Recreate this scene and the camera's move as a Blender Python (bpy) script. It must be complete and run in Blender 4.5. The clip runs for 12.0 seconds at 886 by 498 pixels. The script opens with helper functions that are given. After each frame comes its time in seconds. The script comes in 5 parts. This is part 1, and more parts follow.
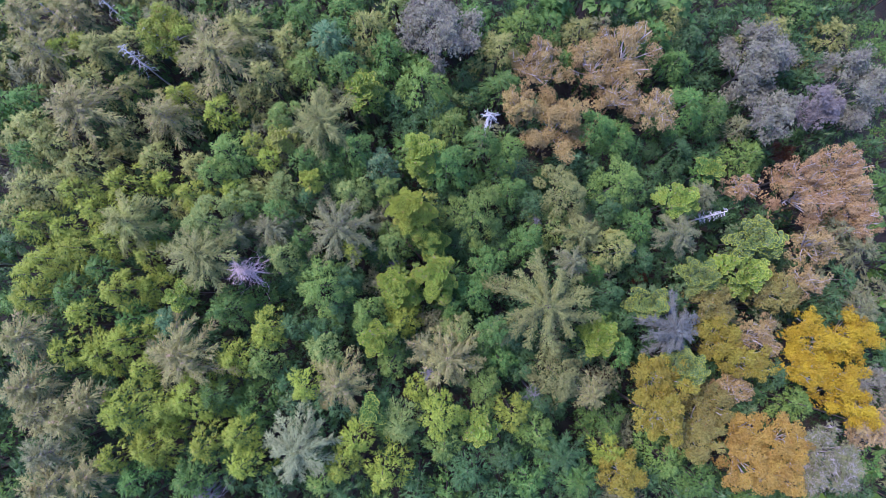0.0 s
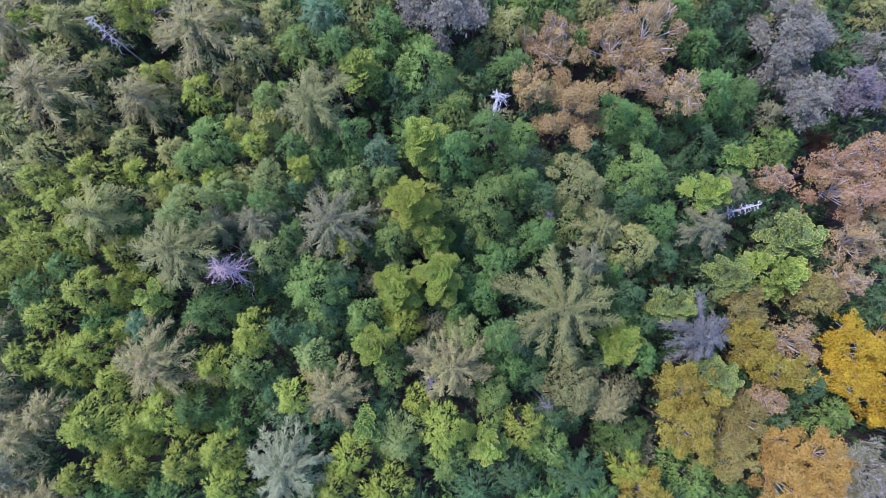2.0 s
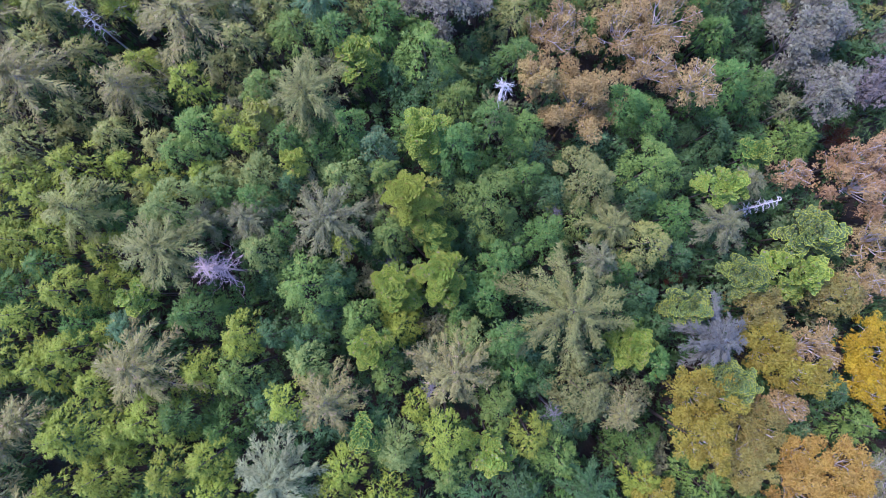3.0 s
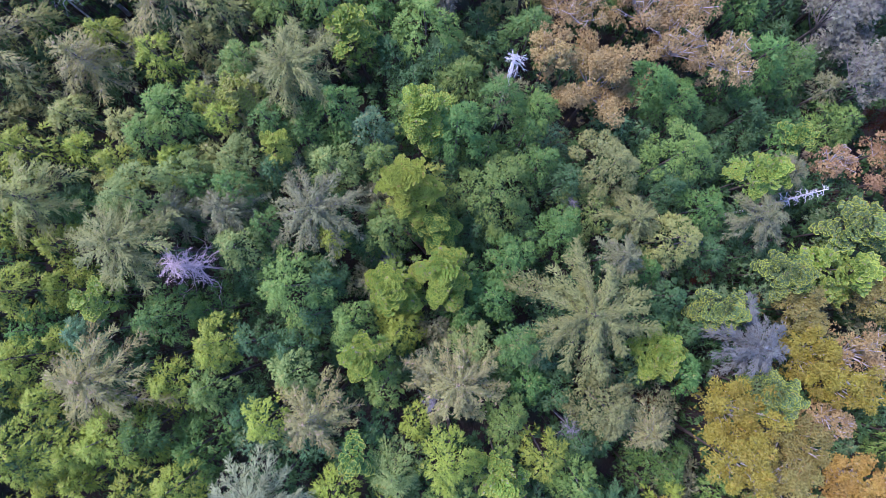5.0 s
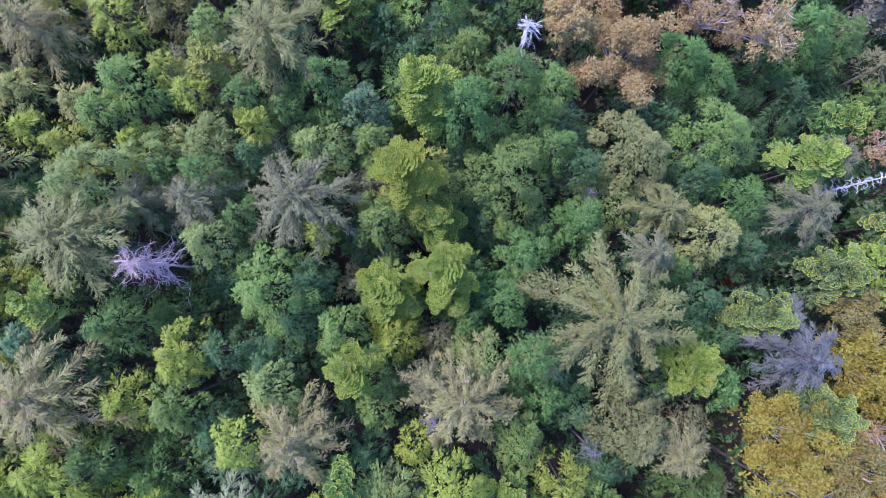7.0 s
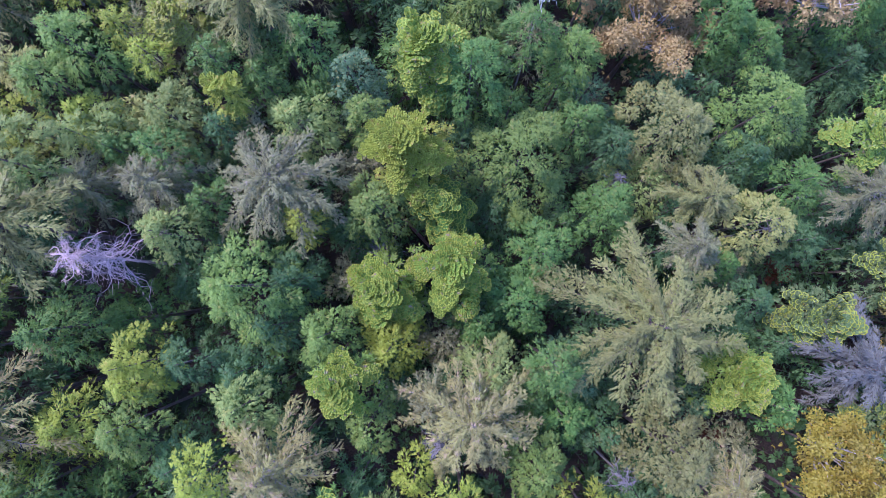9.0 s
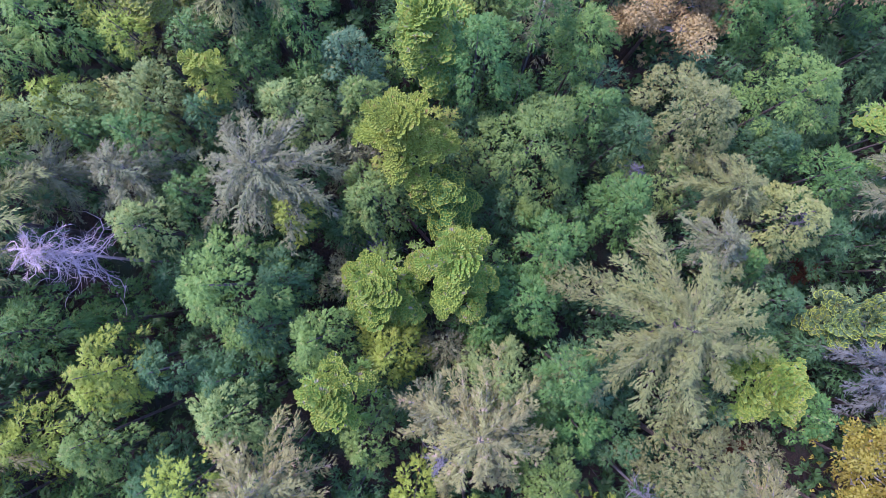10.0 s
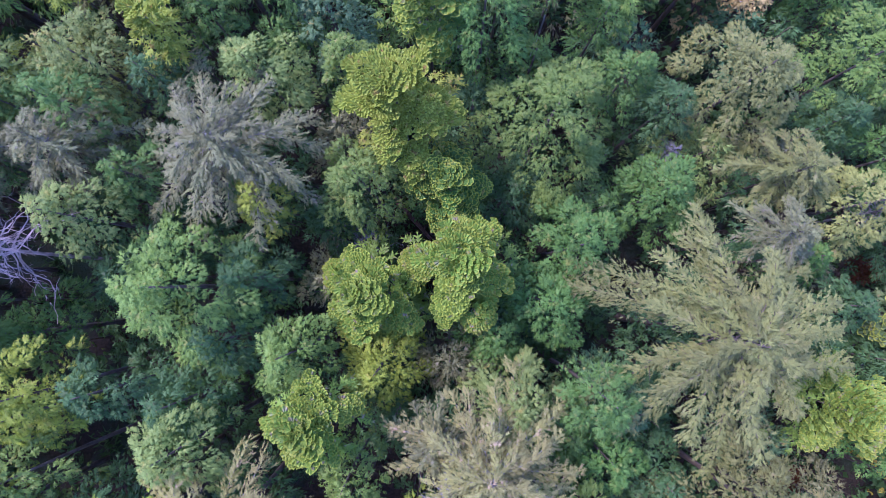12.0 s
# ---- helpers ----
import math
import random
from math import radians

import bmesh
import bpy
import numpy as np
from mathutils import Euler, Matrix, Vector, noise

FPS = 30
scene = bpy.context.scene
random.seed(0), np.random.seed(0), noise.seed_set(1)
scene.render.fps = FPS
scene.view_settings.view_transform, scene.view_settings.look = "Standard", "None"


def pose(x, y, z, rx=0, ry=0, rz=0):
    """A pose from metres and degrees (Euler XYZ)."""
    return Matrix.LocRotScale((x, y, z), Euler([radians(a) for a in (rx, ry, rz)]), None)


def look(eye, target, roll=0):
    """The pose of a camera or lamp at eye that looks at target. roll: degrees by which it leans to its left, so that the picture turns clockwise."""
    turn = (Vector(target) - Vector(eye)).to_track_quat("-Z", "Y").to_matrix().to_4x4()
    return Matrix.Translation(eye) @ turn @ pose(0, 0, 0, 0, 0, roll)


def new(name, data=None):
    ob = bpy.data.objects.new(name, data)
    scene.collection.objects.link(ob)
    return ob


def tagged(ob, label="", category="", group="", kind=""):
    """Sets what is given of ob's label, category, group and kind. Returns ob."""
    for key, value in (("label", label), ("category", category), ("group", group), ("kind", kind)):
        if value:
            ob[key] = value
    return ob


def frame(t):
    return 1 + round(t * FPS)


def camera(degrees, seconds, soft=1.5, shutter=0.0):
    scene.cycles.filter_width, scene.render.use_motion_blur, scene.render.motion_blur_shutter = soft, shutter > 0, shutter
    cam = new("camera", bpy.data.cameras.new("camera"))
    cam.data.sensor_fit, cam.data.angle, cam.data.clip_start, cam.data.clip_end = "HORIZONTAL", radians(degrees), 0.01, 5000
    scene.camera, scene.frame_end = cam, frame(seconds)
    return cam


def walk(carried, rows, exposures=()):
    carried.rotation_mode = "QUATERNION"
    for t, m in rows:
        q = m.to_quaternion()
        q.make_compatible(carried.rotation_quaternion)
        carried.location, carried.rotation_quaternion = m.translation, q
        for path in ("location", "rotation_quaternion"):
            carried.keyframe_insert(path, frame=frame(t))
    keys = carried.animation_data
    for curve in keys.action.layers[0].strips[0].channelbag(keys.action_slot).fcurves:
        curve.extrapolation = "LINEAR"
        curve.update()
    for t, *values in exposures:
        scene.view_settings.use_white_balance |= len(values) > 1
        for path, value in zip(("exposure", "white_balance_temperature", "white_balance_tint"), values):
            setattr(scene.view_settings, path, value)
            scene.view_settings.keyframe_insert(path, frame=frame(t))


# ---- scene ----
cam = camera(74.0, 12.0, soft=0.5)
METRES, EYE, TILT, LEAN, TURN = 42.0, 91.0, -86.60, 0.0, 0.0
ROWS = [
    (0.0, 0.0000, 0.0000, 0.0000, 0.00, 0.00, -0.00),
    (0.5, -0.0022, 0.0418, -0.0022, 0.05, -0.01, -0.03),
    (1.0, -0.0036, 0.0837, -0.0042, 0.09, -0.01, -0.05),
    (1.5, -0.0042, 0.1253, -0.0068, 0.13, -0.01, -0.08),
    (2.0, -0.0052, 0.1669, -0.0098, 0.18, -0.02, -0.10),
    (2.5, -0.0060, 0.2087, -0.0123, 0.23, -0.02, -0.11),
    (3.0, -0.0070, 0.2506, -0.0147, 0.27, -0.01, -0.14),
    (5.0, -0.0106, 0.4197, -0.0240, 0.42, -0.05, -0.18),
    (5.5, -0.0113, 0.4621, -0.0259, 0.46, -0.05, -0.18),
    (6.0, -0.0121, 0.5045, -0.0280, 0.50, -0.05, -0.19),
    (6.5, -0.0123, 0.5466, -0.0309, 0.54, -0.03, -0.19),
    (7.0, -0.0136, 0.5861, -0.0323, 0.57, -0.03, -0.20),
    (9.0, -0.0218, 0.7540, -0.0447, 0.72, -0.07, -0.20),
    (9.5, -0.0243, 0.7957, -0.0485, 0.75, -0.05, -0.20),
    (10.0, -0.0265, 0.8372, -0.0516, 0.78, -0.04, -0.20),
    (10.5, -0.0285, 0.8791, -0.0536, 0.80, -0.01, -0.20),
    (11.0, -0.0297, 0.9214, -0.0558, 0.81, -0.01, -0.19),
    (11.5, -0.0308, 0.9637, -0.0579, 0.83, 0.00, -0.18),
    (12.0, -0.0303, 0.9942, -0.0590, 0.85, -0.03, -0.21),
]
walk(cam, [(t, pose(0, 0, EYE, TILT, LEAN, TURN) @ pose(METRES * x, METRES * y, METRES * z, 90 + pitch, roll, yaw)) for t, x, y, z, yaw, pitch, roll in ROWS],
     exposures=[(0.0, 0.60, 4700, 39), (6.0, 0.74, 4600, 42), (12.0, 0.86, 4560, 48)])
# ---- light: soft, hazy daylight with a weak broad sun ----
SUN_ELEVATION, SUN_AZIMUTH = 57.0, 300.0
world = bpy.data.worlds.new("sky")
scene.world = world
world.use_nodes = True
wn = world.node_tree.nodes
sky = wn.new("ShaderNodeTexSky")
sky.sky_type, sky.sun_disc = "NISHITA", False
sky.sun_elevation, sky.sun_rotation = radians(SUN_ELEVATION), radians(SUN_AZIMUTH)
sky.air_density, sky.dust_density, sky.ozone_density = 1.3, 0.6, 1.5
world.node_tree.links.new(sky.outputs["Color"], wn["Background"].inputs["Color"])
wn["Background"].inputs["Strength"].default_value = 0.26
sun = new("sun", bpy.data.lights.new("sun", "SUN"))
sun.data.energy, sun.data.angle, sun.data.color = 4.5, radians(14), (1.0, 0.86, 0.58)
_az, _el = radians(SUN_AZIMUTH), radians(SUN_ELEVATION)
sun.matrix_world = look((100 * math.sin(_az) * math.cos(_el), 100 * math.cos(_az) * math.cos(_el), 100 * math.sin(_el)), (0, 0, 0))


# ---- materials ----
def node_mat(name):
    m = bpy.data.materials.new(name)
    m.use_nodes = True
    nt = m.node_tree
    return m, nt, nt.nodes, nt.links, nt.nodes["Principled BSDF"]


def mix_color(nt, fac, a, b):
    n = nt.nodes.new("ShaderNodeMix")
    n.data_type = "RGBA"
    for sock, val in ((n.inputs[0], fac), (n.inputs[6], a), (n.inputs[7], b)):
        if isinstance(val, bpy.types.NodeSocket):
            nt.links.new(val, sock)
        elif isinstance(val, tuple):
            sock.default_value = (*val, 1)
        else:
            sock.default_value = val
    return n.outputs[2]


def ramp(nt, value, lo, hi):
    n = nt.nodes.new("ShaderNodeMapRange")
    n.inputs[1].default_value, n.inputs[2].default_value = lo, hi
    nt.links.new(value, n.inputs[0])
    return n.outputs[0]


def noise_tex(nt, coord, scale, detail=3.0):
    n = nt.nodes.new("ShaderNodeTexNoise")
    n.inputs["Scale"].default_value, n.inputs["Detail"].default_value = scale, detail
    nt.links.new(coord, n.inputs["Vector"])
    return n.outputs["Fac"]


def foliage(name, deep, fresh, accent, accent_share=0.12, rough=0.62, through_light=0.32):
    """Leaves or needles: two greens from leaf to leaf, patches over the crown, a shift from tree to tree, some turned leaves."""
    m, nt, nodes, links, bsdf = node_mat(name)
    geo, info, tc = nodes.new("ShaderNodeNewGeometry"), nodes.new("ShaderNodeObjectInfo"), nodes.new("ShaderNodeTexCoord")
    leaf = geo.outputs["Random Per Island"]
    base = mix_color(nt, ramp(nt, leaf, -0.2, 1.15), deep, fresh)
    patch = ramp(nt, noise_tex(nt, tc.outputs["Object"], 0.9), 0.35, 0.7)
    base = mix_color(nt, patch, base, mix_color(nt, 0.6, base, fresh))
    spot = ramp(nt, noise_tex(nt, tc.outputs["Object"], 2.3, 2.0), 0.72 - accent_share, 0.86 - accent_share)
    base = mix_color(nt, spot, base, accent)
    hsv = nodes.new("ShaderNodeHueSaturation")
    links.new(base, hsv.inputs["Color"])
    hsv.inputs["Saturation"].default_value = 1.14
    rnd = info.outputs["Random"]
    for key, lo, hi in (("Hue", 0.493, 0.507), ("Value", 0.88, 1.14)):
        mr = nodes.new("ShaderNodeMapRange")
        mr.inputs[3].default_value, mr.inputs[4].default_value = lo, hi
        links.new(rnd, mr.inputs[0])
        links.new(mr.outputs[0], hsv.inputs[key])
    col = hsv.outputs["Color"]
    links.new(col, bsdf.inputs["Base Color"])
    bsdf.inputs["Roughness"].default_value = rough
    bsdf.inputs["Specular IOR Level"].default_value = 0.3
    tl, mixer = nodes.new("ShaderNodeBsdfTranslucent"), nodes.new("ShaderNodeMixShader")
    links.new(col, tl.inputs["Color"])
    mixer.inputs[0].default_value = through_light
    links.new(bsdf.outputs[0], mixer.inputs[1])
    links.new(tl.outputs[0], mixer.inputs[2])
    links.new(mixer.outputs[0], nodes["Material Output"].inputs["Surface"])
    return m


def bark(name, dark, light, scale=9.0):
    m, nt, nodes, links, bsdf = node_mat(name)
    tc = nodes.new("ShaderNodeTexCoord")
    mapping = nodes.new("ShaderNodeMapping")
    mapping.inputs["Scale"].default_value = (1, 1, 0.25)
    links.new(tc.outputs["Object"], mapping.inputs["Vector"])
    grain = noise_tex(nt, mapping.outputs[0], scale, 6.0)
    blotch = noise_tex(nt, tc.outputs["Object"], 1.1)
    c = mix_color(nt, ramp(nt, grain, 0.3, 0.7), dark, light)
    c = mix_color(nt, ramp(nt, blotch, 0.45, 0.75), c, mix_color(nt, 0.5, c, dark))
    links.new(c, bsdf.inputs["Base Color"])
    bsdf.inputs["Roughness"].default_value = 0.9
    bump = nodes.new("ShaderNodeBump")
    bump.inputs["Strength"].default_value, bump.inputs["Distance"].default_value = 0.6, 0.03
    links.new(grain, bump.inputs["Height"])
    links.new(bump.outputs[0], bsdf.inputs["Normal"])
    return m


def litter():
    m, nt, nodes, links, bsdf = node_mat("forest_floor")
    tc = nodes.new("ShaderNodeTexCoord")
    fine, wide = noise_tex(nt, tc.outputs["Object"], 6.0, 8.0), noise_tex(nt, tc.outputs["Object"], 0.25, 4.0)
    c = mix_color(nt, ramp(nt, fine, 0.35, 0.65), (0.014, 0.010, 0.007), (0.042, 0.026, 0.016))
    c = mix_color(nt, ramp(nt, wide, 0.5, 0.65), c, (0.02, 0.033, 0.014))
    links.new(c, bsdf.inputs["Base Color"])
    bsdf.inputs["Roughness"].default_value = 0.95
    bump = nodes.new("ShaderNodeBump")
    bump.inputs["Strength"].default_value, bump.inputs["Distance"].default_value = 0.8, 0.1
    links.new(fine, bump.inputs["Height"])
    links.new(bump.outputs[0], bsdf.inputs["Normal"])
    return m


# tone: leaf colours (deep, fresh, turned) and the words for the label
TONES = {
    "Y": ((0.088, 0.114, 0.022), (0.285, 0.318, 0.056), (0.32, 0.29, 0.07), "yellow-green"),
    "M": ((0.08, 0.112, 0.03), (0.225, 0.262, 0.076), (0.305, 0.266, 0.084), "soft yellowish green"),
    "L": ((0.058, 0.098, 0.025), (0.185, 0.245, 0.057), (0.26, 0.25, 0.075), "light green"),
    "G": ((0.035, 0.07, 0.018), (0.125, 0.195, 0.047), (0.199, 0.204, 0.057), "mid-green"),
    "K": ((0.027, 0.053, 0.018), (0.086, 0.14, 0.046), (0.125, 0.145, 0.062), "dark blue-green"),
    "B": ((0.042, 0.086, 0.038), (0.15, 0.225, 0.095), (0.307, 0.258, 0.087), "bluish green"),
    "O": ((0.1, 0.117, 0.033), (0.3, 0.292, 0.088), (0.329, 0.259, 0.119), "olive green"),
    "T": ((0.08, 0.082, 0.028), (0.23, 0.226, 0.074), (0.24, 0.21, 0.095), "tan-olive"),
    "S": ((0.07, 0.07, 0.033), (0.212, 0.206, 0.09), (0.23, 0.2, 0.13), "grey-green"),
    "W": ((0.102, 0.092, 0.036), (0.292, 0.264, 0.098), (0.356, 0.255, 0.165), "brownish grey-green"),
    "A": ((0.092, 0.105, 0.05), (0.29, 0.3, 0.148), (0.225, 0.216, 0.089), "silvery green"),
    "V": ((0.062, 0.062, 0.05), (0.178, 0.174, 0.138), (0.129, 0.133, 0.133), "blue-grey"),
    "P": ((0.043, 0.075, 0.026), (0.137, 0.170, 0.065), (0.182, 0.166, 0.078), "pine-green"),
    "C": ((0.076, 0.112, 0.023), (0.21, 0.278, 0.058), (0.24, 0.19, 0.14), "yellow-green"),
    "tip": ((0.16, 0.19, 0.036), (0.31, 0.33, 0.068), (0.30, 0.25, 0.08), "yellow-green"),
    "gold": ((0.105, 0.128, 0.025), (0.28, 0.305, 0.06), (0.3, 0.2, 0.08), "golden green"),
    "tan": ((0.185, 0.128, 0.058), (0.39, 0.285, 0.128), (0.31, 0.24, 0.095), "brown-orange autumn"),
    "ochre": ((0.185, 0.132, 0.056), (0.39, 0.285, 0.118), (0.3, 0.25, 0.09), "ochre autumn"),
    "orange": ((0.195, 0.124, 0.064), (0.41, 0.275, 0.135), (0.34, 0.24, 0.12), "rusty orange autumn"),
    "olive": ((0.108, 0.092, 0.028), (0.27, 0.232, 0.072), (0.310, 0.199, 0.072), "dull olive-yellow autumn"),
    "yellowolive": ((0.122, 0.105, 0.02), (0.305, 0.252, 0.055), (0.325, 0.215, 0.055), "olive-yellow autumn"),
    "yellow": ((0.218, 0.146, 0.009), (0.468, 0.325, 0.028), (0.404, 0.283, 0.048), "bright yellow autumn"),
    "orangeyellow": ((0.190, 0.123, 0.032), (0.396, 0.273, 0.086), (0.364, 0.207, 0.076), "orange-yellow autumn"),
    "grey": ((0.095, 0.088, 0.055), (0.25, 0.235, 0.145), (0.2, 0.165, 0.13), "greyish, half-bare"),
    "purple": ((0.105, 0.086, 0.086), (0.225, 0.19, 0.155), (0.16, 0.14, 0.12), "purplish grey, half-bare"),
    "rust": ((0.040, 0.015, 0.008), (0.093, 0.039, 0.018), (0.088, 0.054, 0.018), "rust-red"),
}
LEAVES = {k: foliage("leaves_" + k, *v[:3]) for k, v in TONES.items()}
BARK = bark("bark_brown", (0.045, 0.03, 0.022), (0.14, 0.10, 0.075))
BARK_GREY = bark("bark_grey", (0.105, 0.085, 0.068), (0.26, 0.222, 0.18))
BARK_PALE = bark("bark_pale", (0.26, 0.22, 0.19), (0.52, 0.45, 0.40))
DEAD_WHITE = bark("dead_wood_white", (0.30, 0.27, 0.235), (0.56, 0.51, 0.44))
DEAD_PINK = bark("dead_wood_pinkish", (0.26, 0.18, 0.15), (0.48, 0.35, 0.30))
DEAD_BLUE = bark("dead_wood_bluish", (0.085, 0.076, 0.074), (0.195, 0.172, 0.168))
LOG = bark("fallen_log_bark", (0.06, 0.032, 0.024), (0.19, 0.11, 0.08))
FLOOR = litter()


# ---- mesh helpers ----
def unit(a):
    return a / np.maximum(np.linalg.norm(a, axis=-1, keepdims=True), 1e-9)


class Soup:
    """Collects triangles, in arrays, for one mesh."""

    def __init__(self):
        self.v, self.f, self.n = [], [], 0

    def add(self, verts, tris):
        self.v.append(np.asarray(verts, float).reshape(-1, 3))
        self.f.append(np.asarray(tris, int).reshape(-1, 3) + self.n)
        self.n += len(self.v[-1])

    def leaves(self, p, d, up, length, width, kite=False):
        """Pointed leaves: base p, direction d, facing up; triangles, or four-cornered with a fold."""
        n = len(p)
        if not n:
            return
        side = unit(np.cross(d, up))
        L, W = np.broadcast_to(length, n)[:, None], np.broadcast_to(width, n)[:, None]
        if kite:
            lift = unit(np.cross(side, d)) * W * 0.18
            v = np.stack([p, p + d * L * 0.5 + side * W / 2 + lift, p + d * L, p + d * L * 0.5 - side * W / 2 + lift], 1)
            i = np.arange(n)[:, None] * 4
            self.add(v, np.concatenate([i + [0, 1, 2], i + [0, 2, 3]]))
        else:
            v = np.stack([p - side * W / 2, p + side * W / 2, p + d * L], 1)
            self.add(v, np.arange(3 * n))

    def tube(self, pts, r0, r1, sides=5):
        pts = np.asarray(pts, float)
        k = len(pts)
        tang = unit(np.gradient(pts, axis=0))
        ref = np.where(np.abs(tang[:, 2:]) > 0.9, [[1.0, 0, 0]], [[0, 0, 1.0]])
        a = unit(np.cross(tang, ref))
        b = np.cross(tang, a)
        ang = np.arange(sides) * 2 * math.pi / sides
        r = np.linspace(r0, r1, k)[:, None, None]
        ring = pts[:, None] + r * (a[:, None] * np.cos(ang)[None, :, None] + b[:, None] * np.sin(ang)[None, :, None])
        i, j = np.meshgrid(np.arange(k - 1), np.arange(sides), indexing="ij")
        q = [i * sides + j, i * sides + (j + 1) % sides, (i + 1) * sides + (j + 1) % sides, (i + 1) * sides + j]
        q = [x.ravel() for x in q]
        self.add(ring, np.concatenate([np.stack([q[0], q[1], q[2]], 1), np.stack([q[0], q[2], q[3]], 1)]))
        end = (k - 1) * sides
        self.f.append(np.array([[end, end + n, end + n + 1] for n in range(1, sides - 1)]) + self.n - k * sides)

    def mesh(self, name, material, smooth=False):
        me = bpy.data.meshes.new(name)
        v, f = np.concatenate(self.v), np.concatenate(self.f)
        me.vertices.add(len(v))
        me.vertices.foreach_set("co", v.ravel().astype(np.float32))
        me.loops.add(f.size)
        me.loops.foreach_set("vertex_index", f.ravel().astype(np.int32))
        me.polygons.add(len(f))
        me.polygons.foreach_set("loop_start", np.arange(0, f.size, 3, dtype=np.int32))
        me.polygons.foreach_set("loop_total", np.full(len(f), 3, dtype=np.int32))
        me.polygons.foreach_set("use_smooth", np.full(len(f), smooth))
        me.materials.append(material)
        me.update(calc_edges=True)
        return me


def part(name, soup, material, parent, label="", smooth=False):
    if not soup.n:
        return None
    ob = new(name, soup.mesh(name, material, smooth))
    ob.parent = parent
    return tagged(ob, label)


# ---- the lie of the land ----
CANOPY_0, CANOPY_X, CANOPY_Y, CANOPY_XY = 21.324, -0.1619, -0.1083, 0.0235


def canopy(x, y):
    """Height of the treetops, which follow the slope."""
    x, y = 62 * np.tanh(np.asarray(x) / 62), 48 * np.tanh(np.asarray(y) / 48)
    return CANOPY_0 + CANOPY_X * x + CANOPY_Y * y + CANOPY_XY * x * y / 50


def ground(x, y):
    x, y = np.asarray(x, float), np.asarray(y, float)
    return canopy(x, y) - 20.0 + 0.35 * np.sin(x * 0.31 + 1) * np.cos(y * 0.27) + 0.15 * np.sin(x * 0.9 + y * 0.7)


def build_ground():
    near = np.arange(-90, 90.1, 1.5)
    far = np.array([105, 130, 170, 240, 360, 600, 1000, 1800, 3500])
    axis = np.concatenate([-far[::-1], near, far])
    gx, gy = np.meshgrid(axis, axis, indexing="ij")
    n = len(axis)
    i, j = np.meshgrid(np.arange(n - 1), np.arange(n - 1), indexing="ij")
    a = (i * n + j).ravel()
    s = Soup()
    s.add(np.stack([gx, gy, ground(gx, gy)], -1), np.concatenate([np.stack([a, a + n, a + n + 1], 1), np.stack([a, a + n + 1, a + 1], 1)]))
    tagged(new("ground", s.mesh("ground", FLOOR, True)), "dark brown forest floor with leaf litter and moss", "ground", kind="structure")


build_ground()

# ---- trees ----
def jitter(rng, n, s):
    return rng.normal(0, s, (n, 3))


def start_tree(name, x, y, top, label, category, group="forest trees"):
    z = float(ground(x, y)) - 0.15
    base = tagged(new(name), label, category, group)
    base.location = (x, y, z)
    return base, top - z


def add_trunk(root, rng, height, r, material, lean=0.25):
    s = Soup()
    t = np.linspace(0, 1, 7)
    bend = rng.normal(0, lean, 2)
    pts = np.stack([bend[0] * np.sin(t * 2.6) * 0.6, bend[1] * np.sin(t * 2.2) * 0.6, t * height], 1)
    s.tube(pts, r, r * 0.12, 7)
    part("trunk", s, material, root, smooth=True)
    return pts


def tufts(soup, rng, q, m, up, size, fingers, width=0.32, spread=0.75):
    """Finger-like tufts at the points q: a fan of pointed needles or leaflets that spring from one point, along m, lying across up."""
    n = len(q)
    th = np.linspace(-1, 1, fingers)[None, :] * spread + rng.normal(0, 0.12, (n, fingers))
    side = unit(np.cross(m, up))
    d = m[:, None] * np.cos(th)[..., None] + side[:, None] * np.sin(th)[..., None]
    d = unit(d + up[:, None] * rng.normal(0.0, 0.16, (n, fingers))[..., None])
    ups = unit(up[:, None] + rng.normal(0, 0.16, (n, fingers, 3)))
    L = (size[:, None] * (1.15 - 0.30 * np.abs(th)) * rng.uniform(0.65, 1.2, (n, fingers)))[..., None]
    root = (q - m * (0.25 * size)[:, None])[:, None]
    turn = np.where(th > 0, 1.0, -1.0)[..., None]
    mid = root + d * L * 0.55 + unit(np.cross(d, ups)) * L * width * turn
    v = np.concatenate([root, mid, root + d * L - ups * L * 0.12], 1)
    i = (np.arange(n) * (1 + 2 * fingers))[:, None]
    f = np.arange(fingers)[None, :]
    out, tip = i + 1 + f, i + 1 + fingers + f
    soup.add(v, np.stack([np.broadcast_to(i, out.shape), out, tip], -1).reshape(-1, 3))


